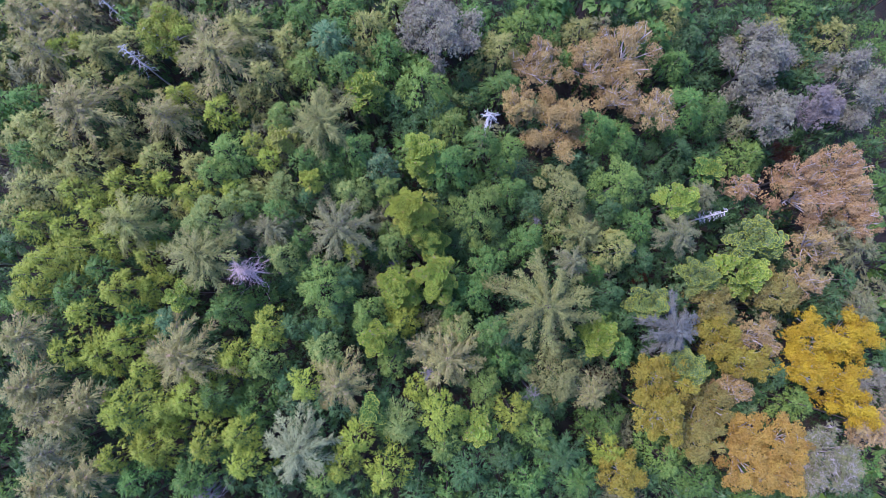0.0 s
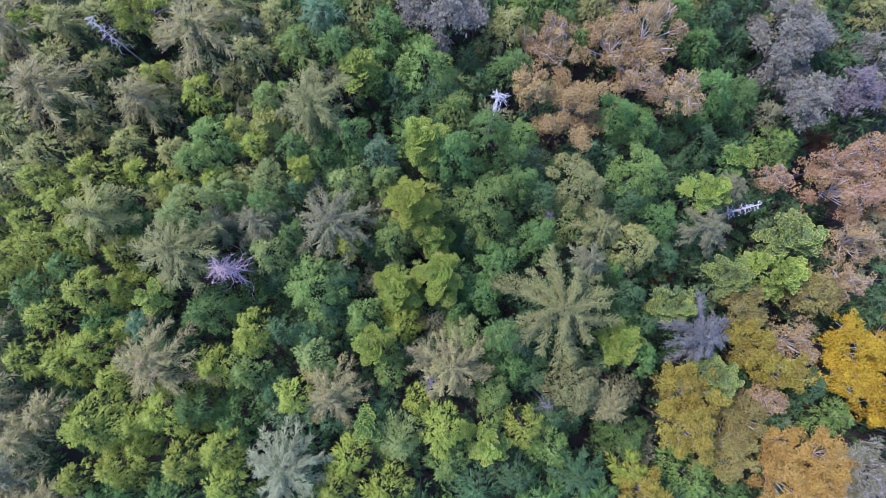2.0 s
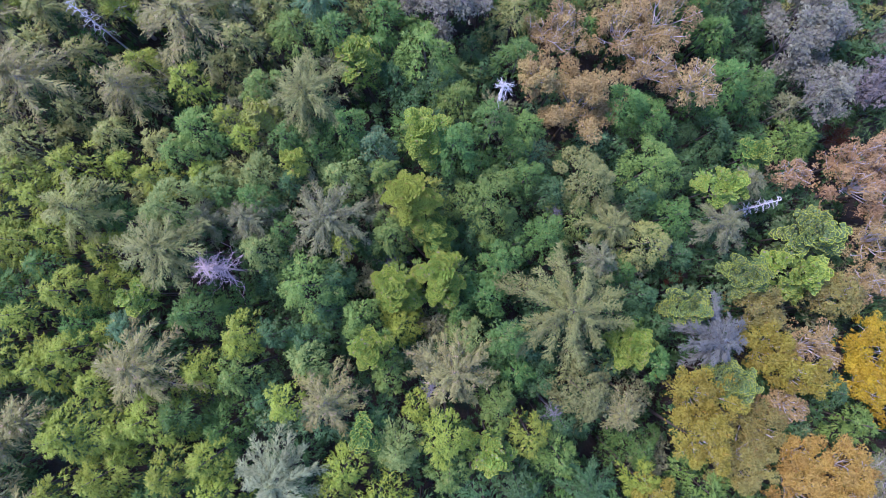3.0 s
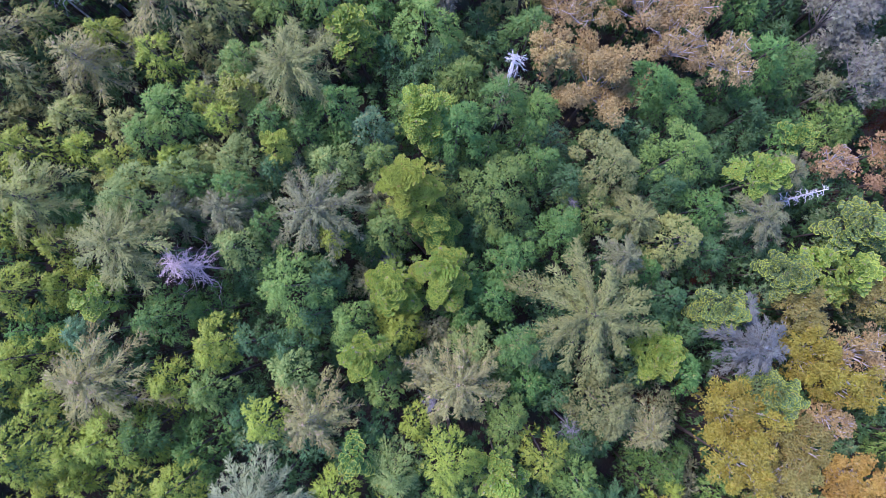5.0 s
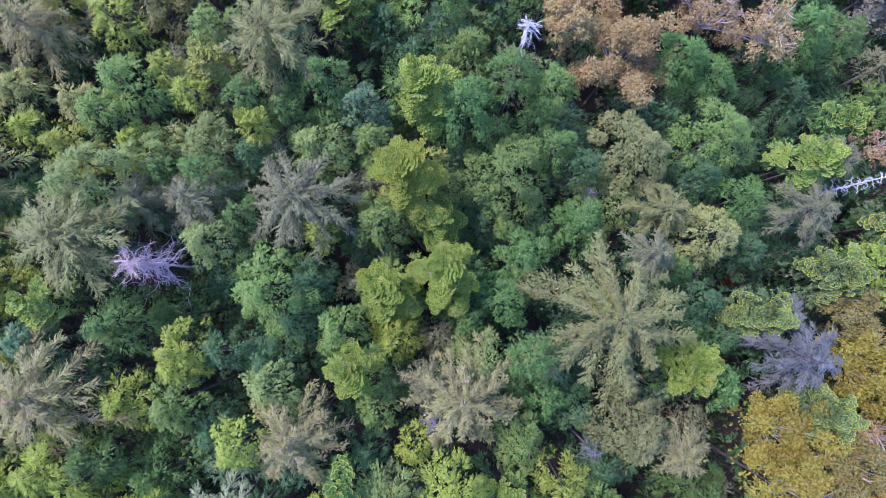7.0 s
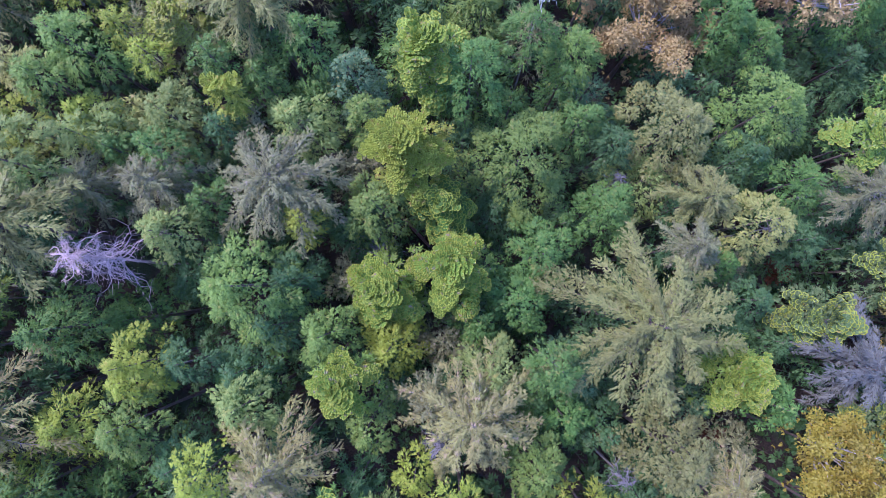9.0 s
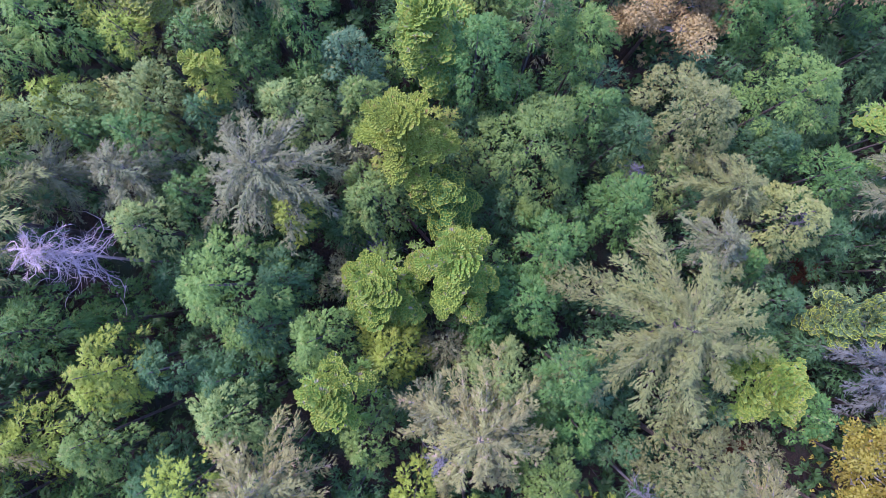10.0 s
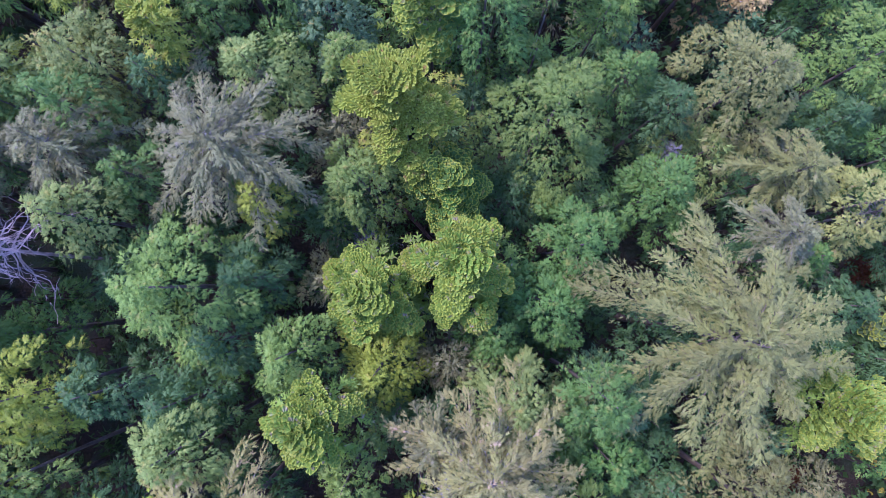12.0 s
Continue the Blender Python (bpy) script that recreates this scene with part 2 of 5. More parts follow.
def fronds(soup, rng, p, d, up, length, width, pairs, droop=0.25, fold=0.22):
    """Feathery sprays: a drooping midrib with serrated leaflets on both sides, folded down like a roof."""
    n = len(p)
    if not n:
        return
    side = unit(np.cross(d, up))
    up = np.cross(side, d)
    L, W = np.broadcast_to(length, n)[:, None, None], np.broadcast_to(width, n)[:, None, None]
    t = np.linspace(0, 1, pairs + 1)[None, :, None]
    rib = p[:, None] + d[:, None] * L * t - np.array([0, 0, 1.0]) * L * droop * t * t
    k = np.linspace(0.12, 1, pairs)[None, :, None]
    reach = W * (0.35 + 0.65 * np.sin(np.pi * k ** 0.8) ** 0.7) * rng.uniform(0.7, 1.2, (n, pairs, 1))
    base = rib[:, 1:] + d[:, None] * L * (0.55 / pairs if pairs > 1 else -0.45)
    wing = [base + sg * side[:, None] * reach - up[:, None] * reach * (fold + rng.normal(0, 0.14, (n, pairs, 1))) for sg in (-1, 1)]
    v = np.concatenate([rib, wing[0], wing[1]], 1)
    i = (np.arange(n) * (3 * pairs + 1))[:, None]
    j = np.arange(pairs)[None, :]
    tri = [np.stack([i + j, i + j + 1, i + pairs + 1 + j], -1), np.stack([i + j + 1, i + j, i + 2 * pairs + 1 + j], -1)]
    soup.add(v, np.concatenate(tri, 1).reshape(-1, 3))


def clump(soup, rng, c, axes, spread, size, count, pairs, droop=0.22, slim=0.3):
    """A rounded mass of sprays about c: each lies on the mass like a shingle, pointing outwards and down. axes: rows, the half-axes; spread: the way it leans."""
    v = unit(rng.normal(0, 1, (count, 3)) + [0, 0, 0.75] + spread * 0.35)
    local = v @ axes
    normal = unit(v @ (axes / np.sum(axes * axes, axis=1)[:, None]))
    flow = spread * [1, 1, 0.5] * 0.6 + unit(local) * [1, 1, 0.5] + jitter(rng, count, 0.4)
    ln = size * rng.uniform(0.65, 1.35, count)
    d = unit(flow)
    lie = unit(np.array([0, 0, 1.0]) + normal * 0.8 + jitter(rng, count, 0.22))
    fronds(soup, rng, c + local * rng.uniform(0.7, 1.0, (count, 1)) - d * (0.45 * ln)[:, None], d, lie, ln, ln * slim * rng.uniform(0.8, 1.25, count), pairs, droop)


def lobe_crown(rng, R, depth, size, pairs, cover=1.3, pointed=0.7, lobe=0.27):
    """A billowing conifer crown: lobes spiral down from a soft tip, each a mass of drooping sprays. Origin at the apex."""
    s = Soup()
    w0 = max(0.34, min(0.92, lobe * R + 0.08))
    count = int(2.3 * (R / w0) ** 2 + 8)
    phase, waves = rng.random() * 6.3, int(rng.integers(2, 5))
    for i in range(count):
        k = (i + 0.3) / count
        a = i * 2.39996 + rng.normal(0, 0.3)
        if k < 0.72:
            q = math.sqrt(k / 0.72)
            h = 0.52 * q ** (1 / pointed)
        else:
            q, h = 1.0 - 0.25 * (k - 0.72), 0.52 + 1.3 * (k - 0.72)
        w = w0 * rng.uniform(0.62, 1.22) * (0.55 + 0.45 * min(1.0, q * 1.6))
        r = max(0.0, (R * q * (1 + 0.16 * math.sin(a * waves + phase)) - 0.45 * w) * rng.uniform(0.86, 1.08))
        out, across = np.array([math.cos(a), math.sin(a), 0.0]), np.array([-math.sin(a), math.cos(a), 0.0])
        tilt = 0.05 + 0.50 * min(1.0, q)
        lean = out * math.cos(tilt) - np.array([0, 0, math.sin(tilt)])
        axes = np.stack([lean * w * rng.uniform(1.0, 1.45), across * w * rng.uniform(0.7, 1.0), np.cross(lean, across) * w * rng.uniform(0.5, 0.75)])
        c = out * r + np.array([0, 0, -depth * h - 0.4 * w + rng.normal(0, 0.07 * R)])
        n = max(6, int(cover * 5.0 * w * w / (size * size * 0.42) * (1.0 if k < 0.75 else 0.6)))
        clump(s, rng, c, axes, lean * min(1.0, 0.25 + q), size, n, pairs, slim=0.41)
    return s


def fan_crown(rng, R, depth, lobes, size, fingers):
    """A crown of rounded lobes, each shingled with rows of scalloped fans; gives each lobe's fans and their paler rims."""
    made = []
    for i in range(lobes):
        s, rim = Soup(), Soup()
        made.append((s, rim))
        k = (i + 0.3) / lobes
        a = i * 2.39996 + rng.normal(0, 0.25)
        rt = R * (0.14 + 0.86 * k ** 0.6) * rng.uniform(0.85, 1.12)
        pl = R * rng.uniform(0.50, 0.78)
        w = pl * rng.uniform(0.36, 0.5)
        el = radians(34 - 64 * k) + rng.normal(0, 0.08)
        along = np.array([math.cos(a) * math.cos(el), math.sin(a) * math.cos(el), math.sin(el)])
        across = np.array([-math.sin(a), math.cos(a), 0.0])
        up = np.cross(along, across)
        start = np.array([math.cos(a), math.sin(a), 0]) * (rt - pl * math.cos(el) * 0.8) - np.array([0, 0, depth * k * 0.8 + rng.normal(0, 0.05 * R)])
        F, G = [], []
        rows = max(3, int(pl / (size * 0.55)))
        for q in range(rows):
            f = (q + 0.5) / rows
            half = 0.12 + 0.88 * (1 - f ** 1.7) ** 0.8
            m = max(2, int(2 * w * half / (size * 0.60)))
            g = (np.arange(m) + 0.5 * (q % 2) + 0.25) / m * 2 - 1
            F.append(np.full(m, f)), G.append(g * half)
        f, g = np.concatenate(F), np.concatenate(G)
        n = len(f)
        f, g = f + rng.normal(0, 0.03, n), g + rng.normal(0, 0.05, n)
        dome = 0.55 * w * (1 - g * g) * np.sin(np.pi * np.clip(f, 0, 1) ** 0.8) - 0.25 * pl * f * f
        p = start + along * (f * pl)[:, None] + across * (g * w)[:, None] + up * dome[:, None]
        d = unit(along * (0.35 + 0.5 * f)[:, None] + across * (1.0 * g)[:, None] + up * (0.30 - 0.25 * f)[:, None] + jitter(rng, n, 0.2))
        nrm = unit(up * 0.9 + np.array([0, 0, 0.35]) + across * (0.7 * g)[:, None] + along * (0.55 * f)[:, None] + jitter(rng, n, 0.08))
        side = unit(np.cross(d, nrm))
        nrm = np.cross(side, d)
        L = size * rng.uniform(0.85, 1.25, n)
        th = np.linspace(-1.15, 1.15, fingers)[None, :]
        c, sn = np.cos(th)[..., None], np.sin(th)[..., None]
        ray = d[:, None] * c + side[:, None] * sn
        wav = (0.13 * np.cos(np.arange(fingers) * math.pi))[None, :, None]
        Lr = (L[:, None] * (1.0 - 0.18 * np.abs(th)) * rng.uniform(0.88, 1.1, (n, fingers)) * np.where(np.arange(fingers) % 2, 0.90, 1.0))[..., None]
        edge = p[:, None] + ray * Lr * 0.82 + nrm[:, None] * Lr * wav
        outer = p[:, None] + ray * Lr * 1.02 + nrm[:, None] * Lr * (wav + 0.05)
        v = np.concatenate([p[:, None] - d[:, None] * (0.12 * L)[:, None, None], edge], 1)
        b = (np.arange(n) * (fingers + 1))[:, None]
        j = np.arange(fingers - 1)[None, :]
        s.add(v, np.stack([np.broadcast_to(b, (n, fingers - 1)), b + 1 + j, b + 2 + j], -1).reshape(-1, 3))
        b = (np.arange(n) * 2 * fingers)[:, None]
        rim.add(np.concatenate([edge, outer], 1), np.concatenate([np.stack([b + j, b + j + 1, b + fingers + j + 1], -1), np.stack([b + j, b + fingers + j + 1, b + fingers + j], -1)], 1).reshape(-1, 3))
    return made


def plume_crown(rng, R, depth, plumes, per, hand, fingers, pointed=0.6, neat=1.0, width=0.32, spread=0.75):
    """A crown of overlapping plumes, one above the other, each a drooping mass of finger-like tufts; origin at the apex."""
    s = Soup()
    swell = 1 + 0.15 * np.sin(np.arange(7) * 2.4 + rng.random() * 6)
    for i in range(plumes):
        k = (i + 0.5) / plumes
        h = 0.42 * (k / 0.62) ** 1.1 if k < 0.62 else 0.42 + 0.58 * (k - 0.62) / 0.38
        a = i * 2.39996 + rng.normal(0, 0.3)
        rt = R * (0.08 + 0.95 * min(1.0, h / 0.42) ** pointed) * (1 - 0.22 * max(0.0, h - 0.42) / 0.58) * rng.uniform(0.84, 1.08) * swell[int(a / 0.9) % 7]
        pl = max(0.36 * R, rt * rng.uniform(0.5, 0.75))
        w = pl * rng.uniform(0.36, 0.54) + 0.10 * R * max(0.0, 1 - k / 0.3)
        el = radians(26 - 62 * min(1.0, h / 0.5)) + rng.normal(0, 0.12)
        along = np.array([math.cos(a) * math.cos(el), math.sin(a) * math.cos(el), math.sin(el)])
        across = np.array([-math.sin(a), math.cos(a), 0.0])
        up = np.cross(along, across)
        up = up * np.sign(up[2] + 1e-6)
        z = -depth * h + rng.normal(0, 0.09 * R)
        inner = rt - pl * math.cos(el) - 0.28 * R * max(0.0, 1 - k / 0.25)
        start = np.array([math.cos(a) * inner, math.sin(a) * inner, z])
        n = max(5, int(per * (pl / (0.6 * R)) ** 1.5 * (1.0 if k < 0.66 else 0.38)))
        f = rng.random(n) ** 0.7
        g = rng.uniform(-1, 1, n) * np.sin(np.pi * np.clip(f, 0.02, 1) ** 0.8 * 0.9) ** 0.7
        dome = 0.46 * w * (1 - g * g) * np.sin(np.pi * f ** 0.7) - 0.30 * pl * f * f
        deep = rng.random(n) ** 2 * 0.4 * w * neat
        q = start + along * (f * pl)[:, None] + across * (g * w)[:, None] + np.array([0, 0, 1.0]) * (dome - deep)[:, None]
        m = unit(along * (0.9 - 0.2 * f)[:, None] + across * (0.85 * g)[:, None] + [0, 0, 0.12] - np.array([0, 0, 0.35]) * f[:, None] + jitter(rng, n, 0.2 * neat))
        nrm = unit(up * 0.95 + np.array([0, 0, 0.2]) + across * (0.75 * g)[:, None] + along * (0.75 * f)[:, None] + jitter(rng, n, 0.15 * neat))
        tufts(s, rng, q, m, nrm, hand * rng.uniform(0.85, 1.4, n), fingers, width, spread)
    return s


def detail_at(x, y):
    """Trees under the end of the flight are built finer."""
    d = max(abs(x) / 23.0, abs(y - 1) / 14.0)
    return 2 if d < 1.0 else 1 if d < 1.6 else 0


def hemlock(x, y, top, R, tone, low=False):
    """Feathery conifer with a billowing, rounded crown."""
    rng = np.random.default_rng(int(abs(x * 7919 + y * 104729) * 10))
    words = TONES[tone][3]
    if low:
        root, H = start_tree("understory_tree", x, y, top, words + " young conifer in the shade below the canopy", "tree", "understory trees")
    else:
        root, H = start_tree("hemlock_tree", x, y, top, f"{'large' if R > 2.9 else 'small' if R < 1.7 else 'medium'} {words} feathery conifer with a billowing crown", "conifer tree")
    fine = detail_at(x, y)
    depth = R * rng.uniform(2.8, 3.8) + 0.8
    size, pairs, cover = ((0.72, 0.52, 0.36)[fine], 2, 0.62) if low else ((0.48, 0.34, 0.235)[fine], (2, 2, 3)[fine], (0.9, 1.0, 0.8)[fine])
    crown = lobe_crown(rng, R, depth, size, pairs, cover, rng.uniform(0.7, 1.0), 0.34 if low else rng.uniform(0.24, 0.30))
    add_trunk(root, rng, H - 0.3 * R, 0.09 + 0.055 * R, BARK)
    ob = part("crown", crown, LEAVES[tone], root)
    ob.location = (0, 0, H)
    return root


def add_bough(rng, wood, needles, z0, a, length, rise, droop, nodes, per_side, spray, pairs, thin=0.05):
    """One bough: an arching stem with side branchlets swept forwards, all clad in short needled sprays."""
    t = np.linspace(0, 1, 6)
    wob = rng.normal(0, 0.06) * length
    def at(u):
        u = np.asarray(u)
        r = length * u
        return np.stack([np.cos(a) * r - np.sin(a) * wob * np.sin(u * 3), np.sin(a) * r + np.cos(a) * wob * np.sin(u * 3), z0 + length * (rise * u - droop * u * u)], -1)
    wood.tube(at(t), thin, thin * 0.2, 4)
    u = np.linspace(0.10, 1.0, nodes) + rng.normal(0, 0.014, nodes)
    along = unit(at(u + 0.02) - at(u))
    side = unit(np.cross(along, np.tile([0.0, 0, 1.0], (nodes, 1))))
    P, D, N = [], [], []
    phase = rng.random() * 6
    for sgn in (-1, 1):
        reach = (0.10 + length * 0.16 * np.sin(np.clip(u, 0, 1) * 2.75) ** 0.8) * rng.uniform(0.5, 1.0, nodes) * (1.0 + 0.5 * np.sin(u * length * 4.6 + sgn + phase))
        bd = unit(along * 0.85 + side * sgn * 0.7 + [0, 0, -0.12] + jitter(rng, nodes, 0.12))
        for k in range(per_side):
            f = (k + 0.6) / per_side
            keep = reach > 0.45 * spray * k
            P.append((at(u) + bd * (reach * f)[:, None] - np.array([0, 0, 0.25]) * (reach * f * f)[:, None] + jitter(rng, nodes, 0.05))[keep])
            D.append(unit(bd + side * sgn * rng.normal(0, 0.4, (nodes, 1)) + along * rng.normal(0.2, 0.4, (nodes, 1)) + [0, 0, 0.15])[keep])
            N.append(unit(np.array([0, 0, 1.0]) + side * sgn * 0.5 + jitter(rng, nodes, 0.3))[keep])
    for lift in (0.04, 0.10):
        P.append(at(u) + [0, 0, lift]), D.append(unit(along + side * rng.normal(0, 0.45, (nodes, 1)) + [0, 0, 0.2])), N.append(unit(np.array([0, 0, 1.0]) + jitter(rng, nodes, 0.2)))
    k = max(3, int(length * 3))
    v = rng.uniform(0.05, 0.6, k)
    turn = a + rng.choice([-1, 1], k) * rng.uniform(0.6, 1.2, k)
    td = np.stack([np.cos(turn), np.sin(turn), rng.normal(0, 0.2, k)], 1)
    wood.leaves(at(v) + [0, 0, 0.02], unit(td), np.tile([0.0, 0, 1.0], (k, 1)), length * rng.uniform(0.06, 0.16, k), 0.025)
    P, D, N = np.concatenate(P), np.concatenate(D), np.concatenate(N)
    ln = spray * rng.uniform(0.65, 1.35, len(P))
    fronds(needles, rng, P, D, N, ln, ln * rng.uniform(0.26, 0.40, len(P)), pairs, 0.10, 0.12)


def fir(x, y, top, R, tone, ragged=0.15):
    """Star-crowned fir or spruce: whorls of flat boughs below a bushy leader."""
    rng = np.random.default_rng(int(abs(x * 7919 + y * 104729) * 10))
    lvl = detail_at(x, y)
    root, H = start_tree("fir_tree", x, y, top, f"{'tall' if R > 3.2 else 'slender'} {TONES[tone][3]} fir with star-shaped whorls of boughs", "conifer tree")
    sparse = tone in ("W", "S")
    wood_mat = BARK_GREY if sparse else BARK
    add_trunk(root, rng, H, 0.10 + 0.04 * R, BARK, 0.15)
    depth = R * (1.4 if R < 4 else 0.75)
    whorls = (6, 7, 8)[lvl]
    spray = (0.50, 0.36, 0.22)[lvl] * (0.85 + 0.05 * R)
    split = lvl == 2 and R > 1.9
    for w in range(whorls):
        h = (w + 0.35) / whorls
        count = int(4.2 + 2.2 * h + rng.integers(0, 2))
        woods, needle = Soup(), Soup()
        for b in range(count):
            a = b * 2 * math.pi / count + w * 0.83 + rng.normal(0, 0.16)
            length = R * (0.22 + 0.86 * h ** 0.8) * (1 + rng.normal(0, ragged))
            z0 = H - 0.10 * R - h * depth
            if split:
                woods, needle = Soup(), Soup()
            add_bough(rng, woods, needle, z0, a, max(0.35, length), 0.36 - 0.26 * h, 0.22 + 0.14 * h, max(4, int(length * (3.4, 5.2, 7.6)[lvl] * (0.85 if sparse else 1.0))), (2, 3, 5)[lvl], spray, (2, 2, 3)[lvl], min(0.05, 0.014 + 0.008 * R) * min(1.0, 0.45 + h))
            if split:
                part("needles", needle, LEAVES[tone], part("bough", woods, wood_mat, root))
        if not split:
            part("needles", needle, LEAVES[tone], part("whorl", woods, wood_mat, root))
    tip = Soup()
    clump(tip, rng, np.array([0, 0, H - 0.16 * R]), np.diag([0.13 * R, 0.13 * R, 0.20 * R]), np.zeros(3), spray, int(40 + 14 * R), 2, 0.08, 0.4)
    part("leader", tip, LEAVES[tone], root)
    # lower crown: dark K needles put the shade between the boughs into the colour
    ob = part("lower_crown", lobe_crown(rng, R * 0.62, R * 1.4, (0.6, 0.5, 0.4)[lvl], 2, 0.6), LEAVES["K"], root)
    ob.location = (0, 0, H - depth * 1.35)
    return root


def cypress(x, y, top, R, tone):
    """Conifer with scalloped, overlapping fans of flat foliage."""
    rng = np.random.default_rng(int(abs(x * 7919 + y * 104729) * 10))
    lvl = detail_at(x, y)
    root, H = start_tree("cypress_tree", x, y, top, f"{TONES[tone][3]} cypress with scalloped fans of flat foliage", "conifer tree")
    add_trunk(root, rng, H - 0.2 * R, 0.07 + 0.03 * R, BARK)
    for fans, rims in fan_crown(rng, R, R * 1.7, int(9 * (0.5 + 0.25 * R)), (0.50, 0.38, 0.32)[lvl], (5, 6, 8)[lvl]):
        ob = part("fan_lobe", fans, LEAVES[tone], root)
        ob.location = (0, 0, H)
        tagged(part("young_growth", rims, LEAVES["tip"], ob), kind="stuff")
    part("lower_crown", lobe_crown(rng, R * 0.9, R * 1.8, 0.5, 3, 0.6), LEAVES[tone], root).location = (0, 0, H - 0.8 * R)
    return root


def limb_tree(rng, R, H, depth, limbs, r0):
    """Forking limbs of a broad-leaved tree: for each limb its wood and the ends of its branches."""
    made = []
    for i in range(limbs):
        s = Soup()
        a = i * 2.39996 + rng.normal(0, 0.3)
        f = math.sqrt((i + 0.5) / limbs)
        z0 = H - depth * rng.uniform(1.0, 1.3)
        tip = np.array([math.cos(a) * R * f * 0.88, math.sin(a) * R * f * 0.88, H - depth * (0.08 + 0.55 * f * f) + rng.normal(0, 0.22 * R)])
        t = np.linspace(0, 1, 6)[:, None]
        start = np.array([0, 0, z0])
        mid = start * 0.45 + tip * 0.55 + np.array([math.cos(a), math.sin(a), 0]) * R * 0.12 + jitter(rng, 1, 0.08 * R)[0]
        pts = start * (1 - t) ** 2 + 2 * mid * t * (1 - t) + tip * t * t
        s.tube(pts, r0, r0 * 0.3, 5)
        ends = [tip]
        for k in range(3):
            q = pts[3 + k // 2]
            e = q + unit(tip - q + jitter(rng, 1, 0.9)[0]) * R * rng.uniform(0.22, 0.42) + np.array([0, 0, 0.12 * R])
            m = (q + e) / 2 + jitter(rng, 1, 0.08 * R)[0]
            s.tube([q, m, e], r0 * 0.42, r0 * 0.12, 4)
            ends.append(e)
        made.append((s, np.array(ends)))
    return made


def broadleaf(x, y, top, R, tone):
    """Autumn broad-leaved tree: pale limbs, clouds of loose leaves."""
    rng = np.random.default_rng(int(abs(x * 7919 + y * 104729) * 10))
    words = TONES[tone][3]
    root, H = start_tree("broadleaf_tree", x, y, top, f"{'spreading' if R > 2.8 else 'small'} broad-leaved tree in {words} leaf with pale limbs", "deciduous tree")
    depth = R * 1.3
    bare = tone in ("tan", "orange")
    add_trunk(root, rng, H - depth * 0.9, 0.12 + 0.05 * R, BARK)
    leaf = 0.19
    for wood, ends in limb_tree(rng, R, H + (0.18 * R if bare else 0.0), depth, 15, (0.048 if bare else 0.042) + 0.011 * R):
        limb = part("limb", wood, BARK_PALE, root)
        s = Soup()
        for e in ends:
            c = e + jitter(rng, 1, 0.05 * R)[0] - [0, 0, 0.27 * R if bare else 0.0]
            size = R * rng.uniform(0.11, 0.20) * (0.85 if bare else 0.95)
            n = int((290 if bare else 480) * size * size * rng.uniform(0.8, 1.2)) + 6
            v = unit(rng.normal(0, 1, (n, 3)) + [0, 0, 0.5])
            p = c + v * [1.15, 1.15, 0.85] * size * (0.6 + 0.5 * rng.random((n, 1)))
            d = unit(v * [1, 1, 0.2] + jitter(rng, n, 0.6) + [0, 0, -0.3])
            up = unit(v + [0, 0, 0.3] + jitter(rng, n, 0.4))
            s.leaves(p, d, up, leaf * rng.uniform(0.8, 1.4, n), leaf * rng.uniform(0.6, 1.0, n))
        part("foliage", s, LEAVES[tone], limb)
    lower = plume_crown(rng, R * 0.85, R * 1.2, 16, 20, 0.25, 6, spread=1.2)
    ob = part("lower_crown", lower, LEAVES[tone], root)
    ob.location = (0, 0, H - depth * 0.85)
    return root


def thin_tree(x, y, top, R, tone):
    """Grey, half-bare tree: many fine twigs with sparse foliage."""
    rng = np.random.default_rng(int(abs(x * 7919 + y * 104729) * 10))
    root, H = start_tree("thinning_tree", x, y, top, f"{TONES[tone][3]} tree with a haze of fine twigs", "tree")
    depth = R * 1.4
    add_trunk(root, rng, H - depth * 0.9, 0.12 + 0.05 * R, BARK_GREY)
    limb_mat = BARK_PALE if tone == "S" else BARK_GREY
    for wood, ends in limb_tree(rng, R, H + 0.06 * R, depth, 16, 0.05 + 0.01 * R):
        lv = Soup()
        for e in ends:
            n = int(13 * (R / 3) ** 2) + 6
            v = unit(rng.normal(0, 1, (n, 3)) + [0, 0, 0.2])
            wood.leaves(e + v * 0.1, v, unit(np.array([0, 0, 1.0]) + jitter(rng, n, 0.2)), R * rng.uniform(0.16, 0.34, n), 0.028)
            n = int(17 * (R / 3) ** 2)
            v = unit(rng.normal(0, 1, (n, 3)) + [0, 0, 0.35])
            p = e + v * [1.1, 1.1, 0.7] * R * 0.22 * (0.3 + 0.75 * rng.random((n, 1)))
            d = unit(v * 0.6 + jitter(rng, n, 0.5) + [0, 0, -0.35])
            tufts(lv, rng, p, d, unit(np.array([0, 0, 1.0]) + jitter(rng, n, 0.35)), 0.34 * rng.uniform(0.6, 1.2, n), 5, 0.34, 1.0)
        part("foliage", lv, LEAVES[tone], part("limb", wood, limb_mat, root))
    return root


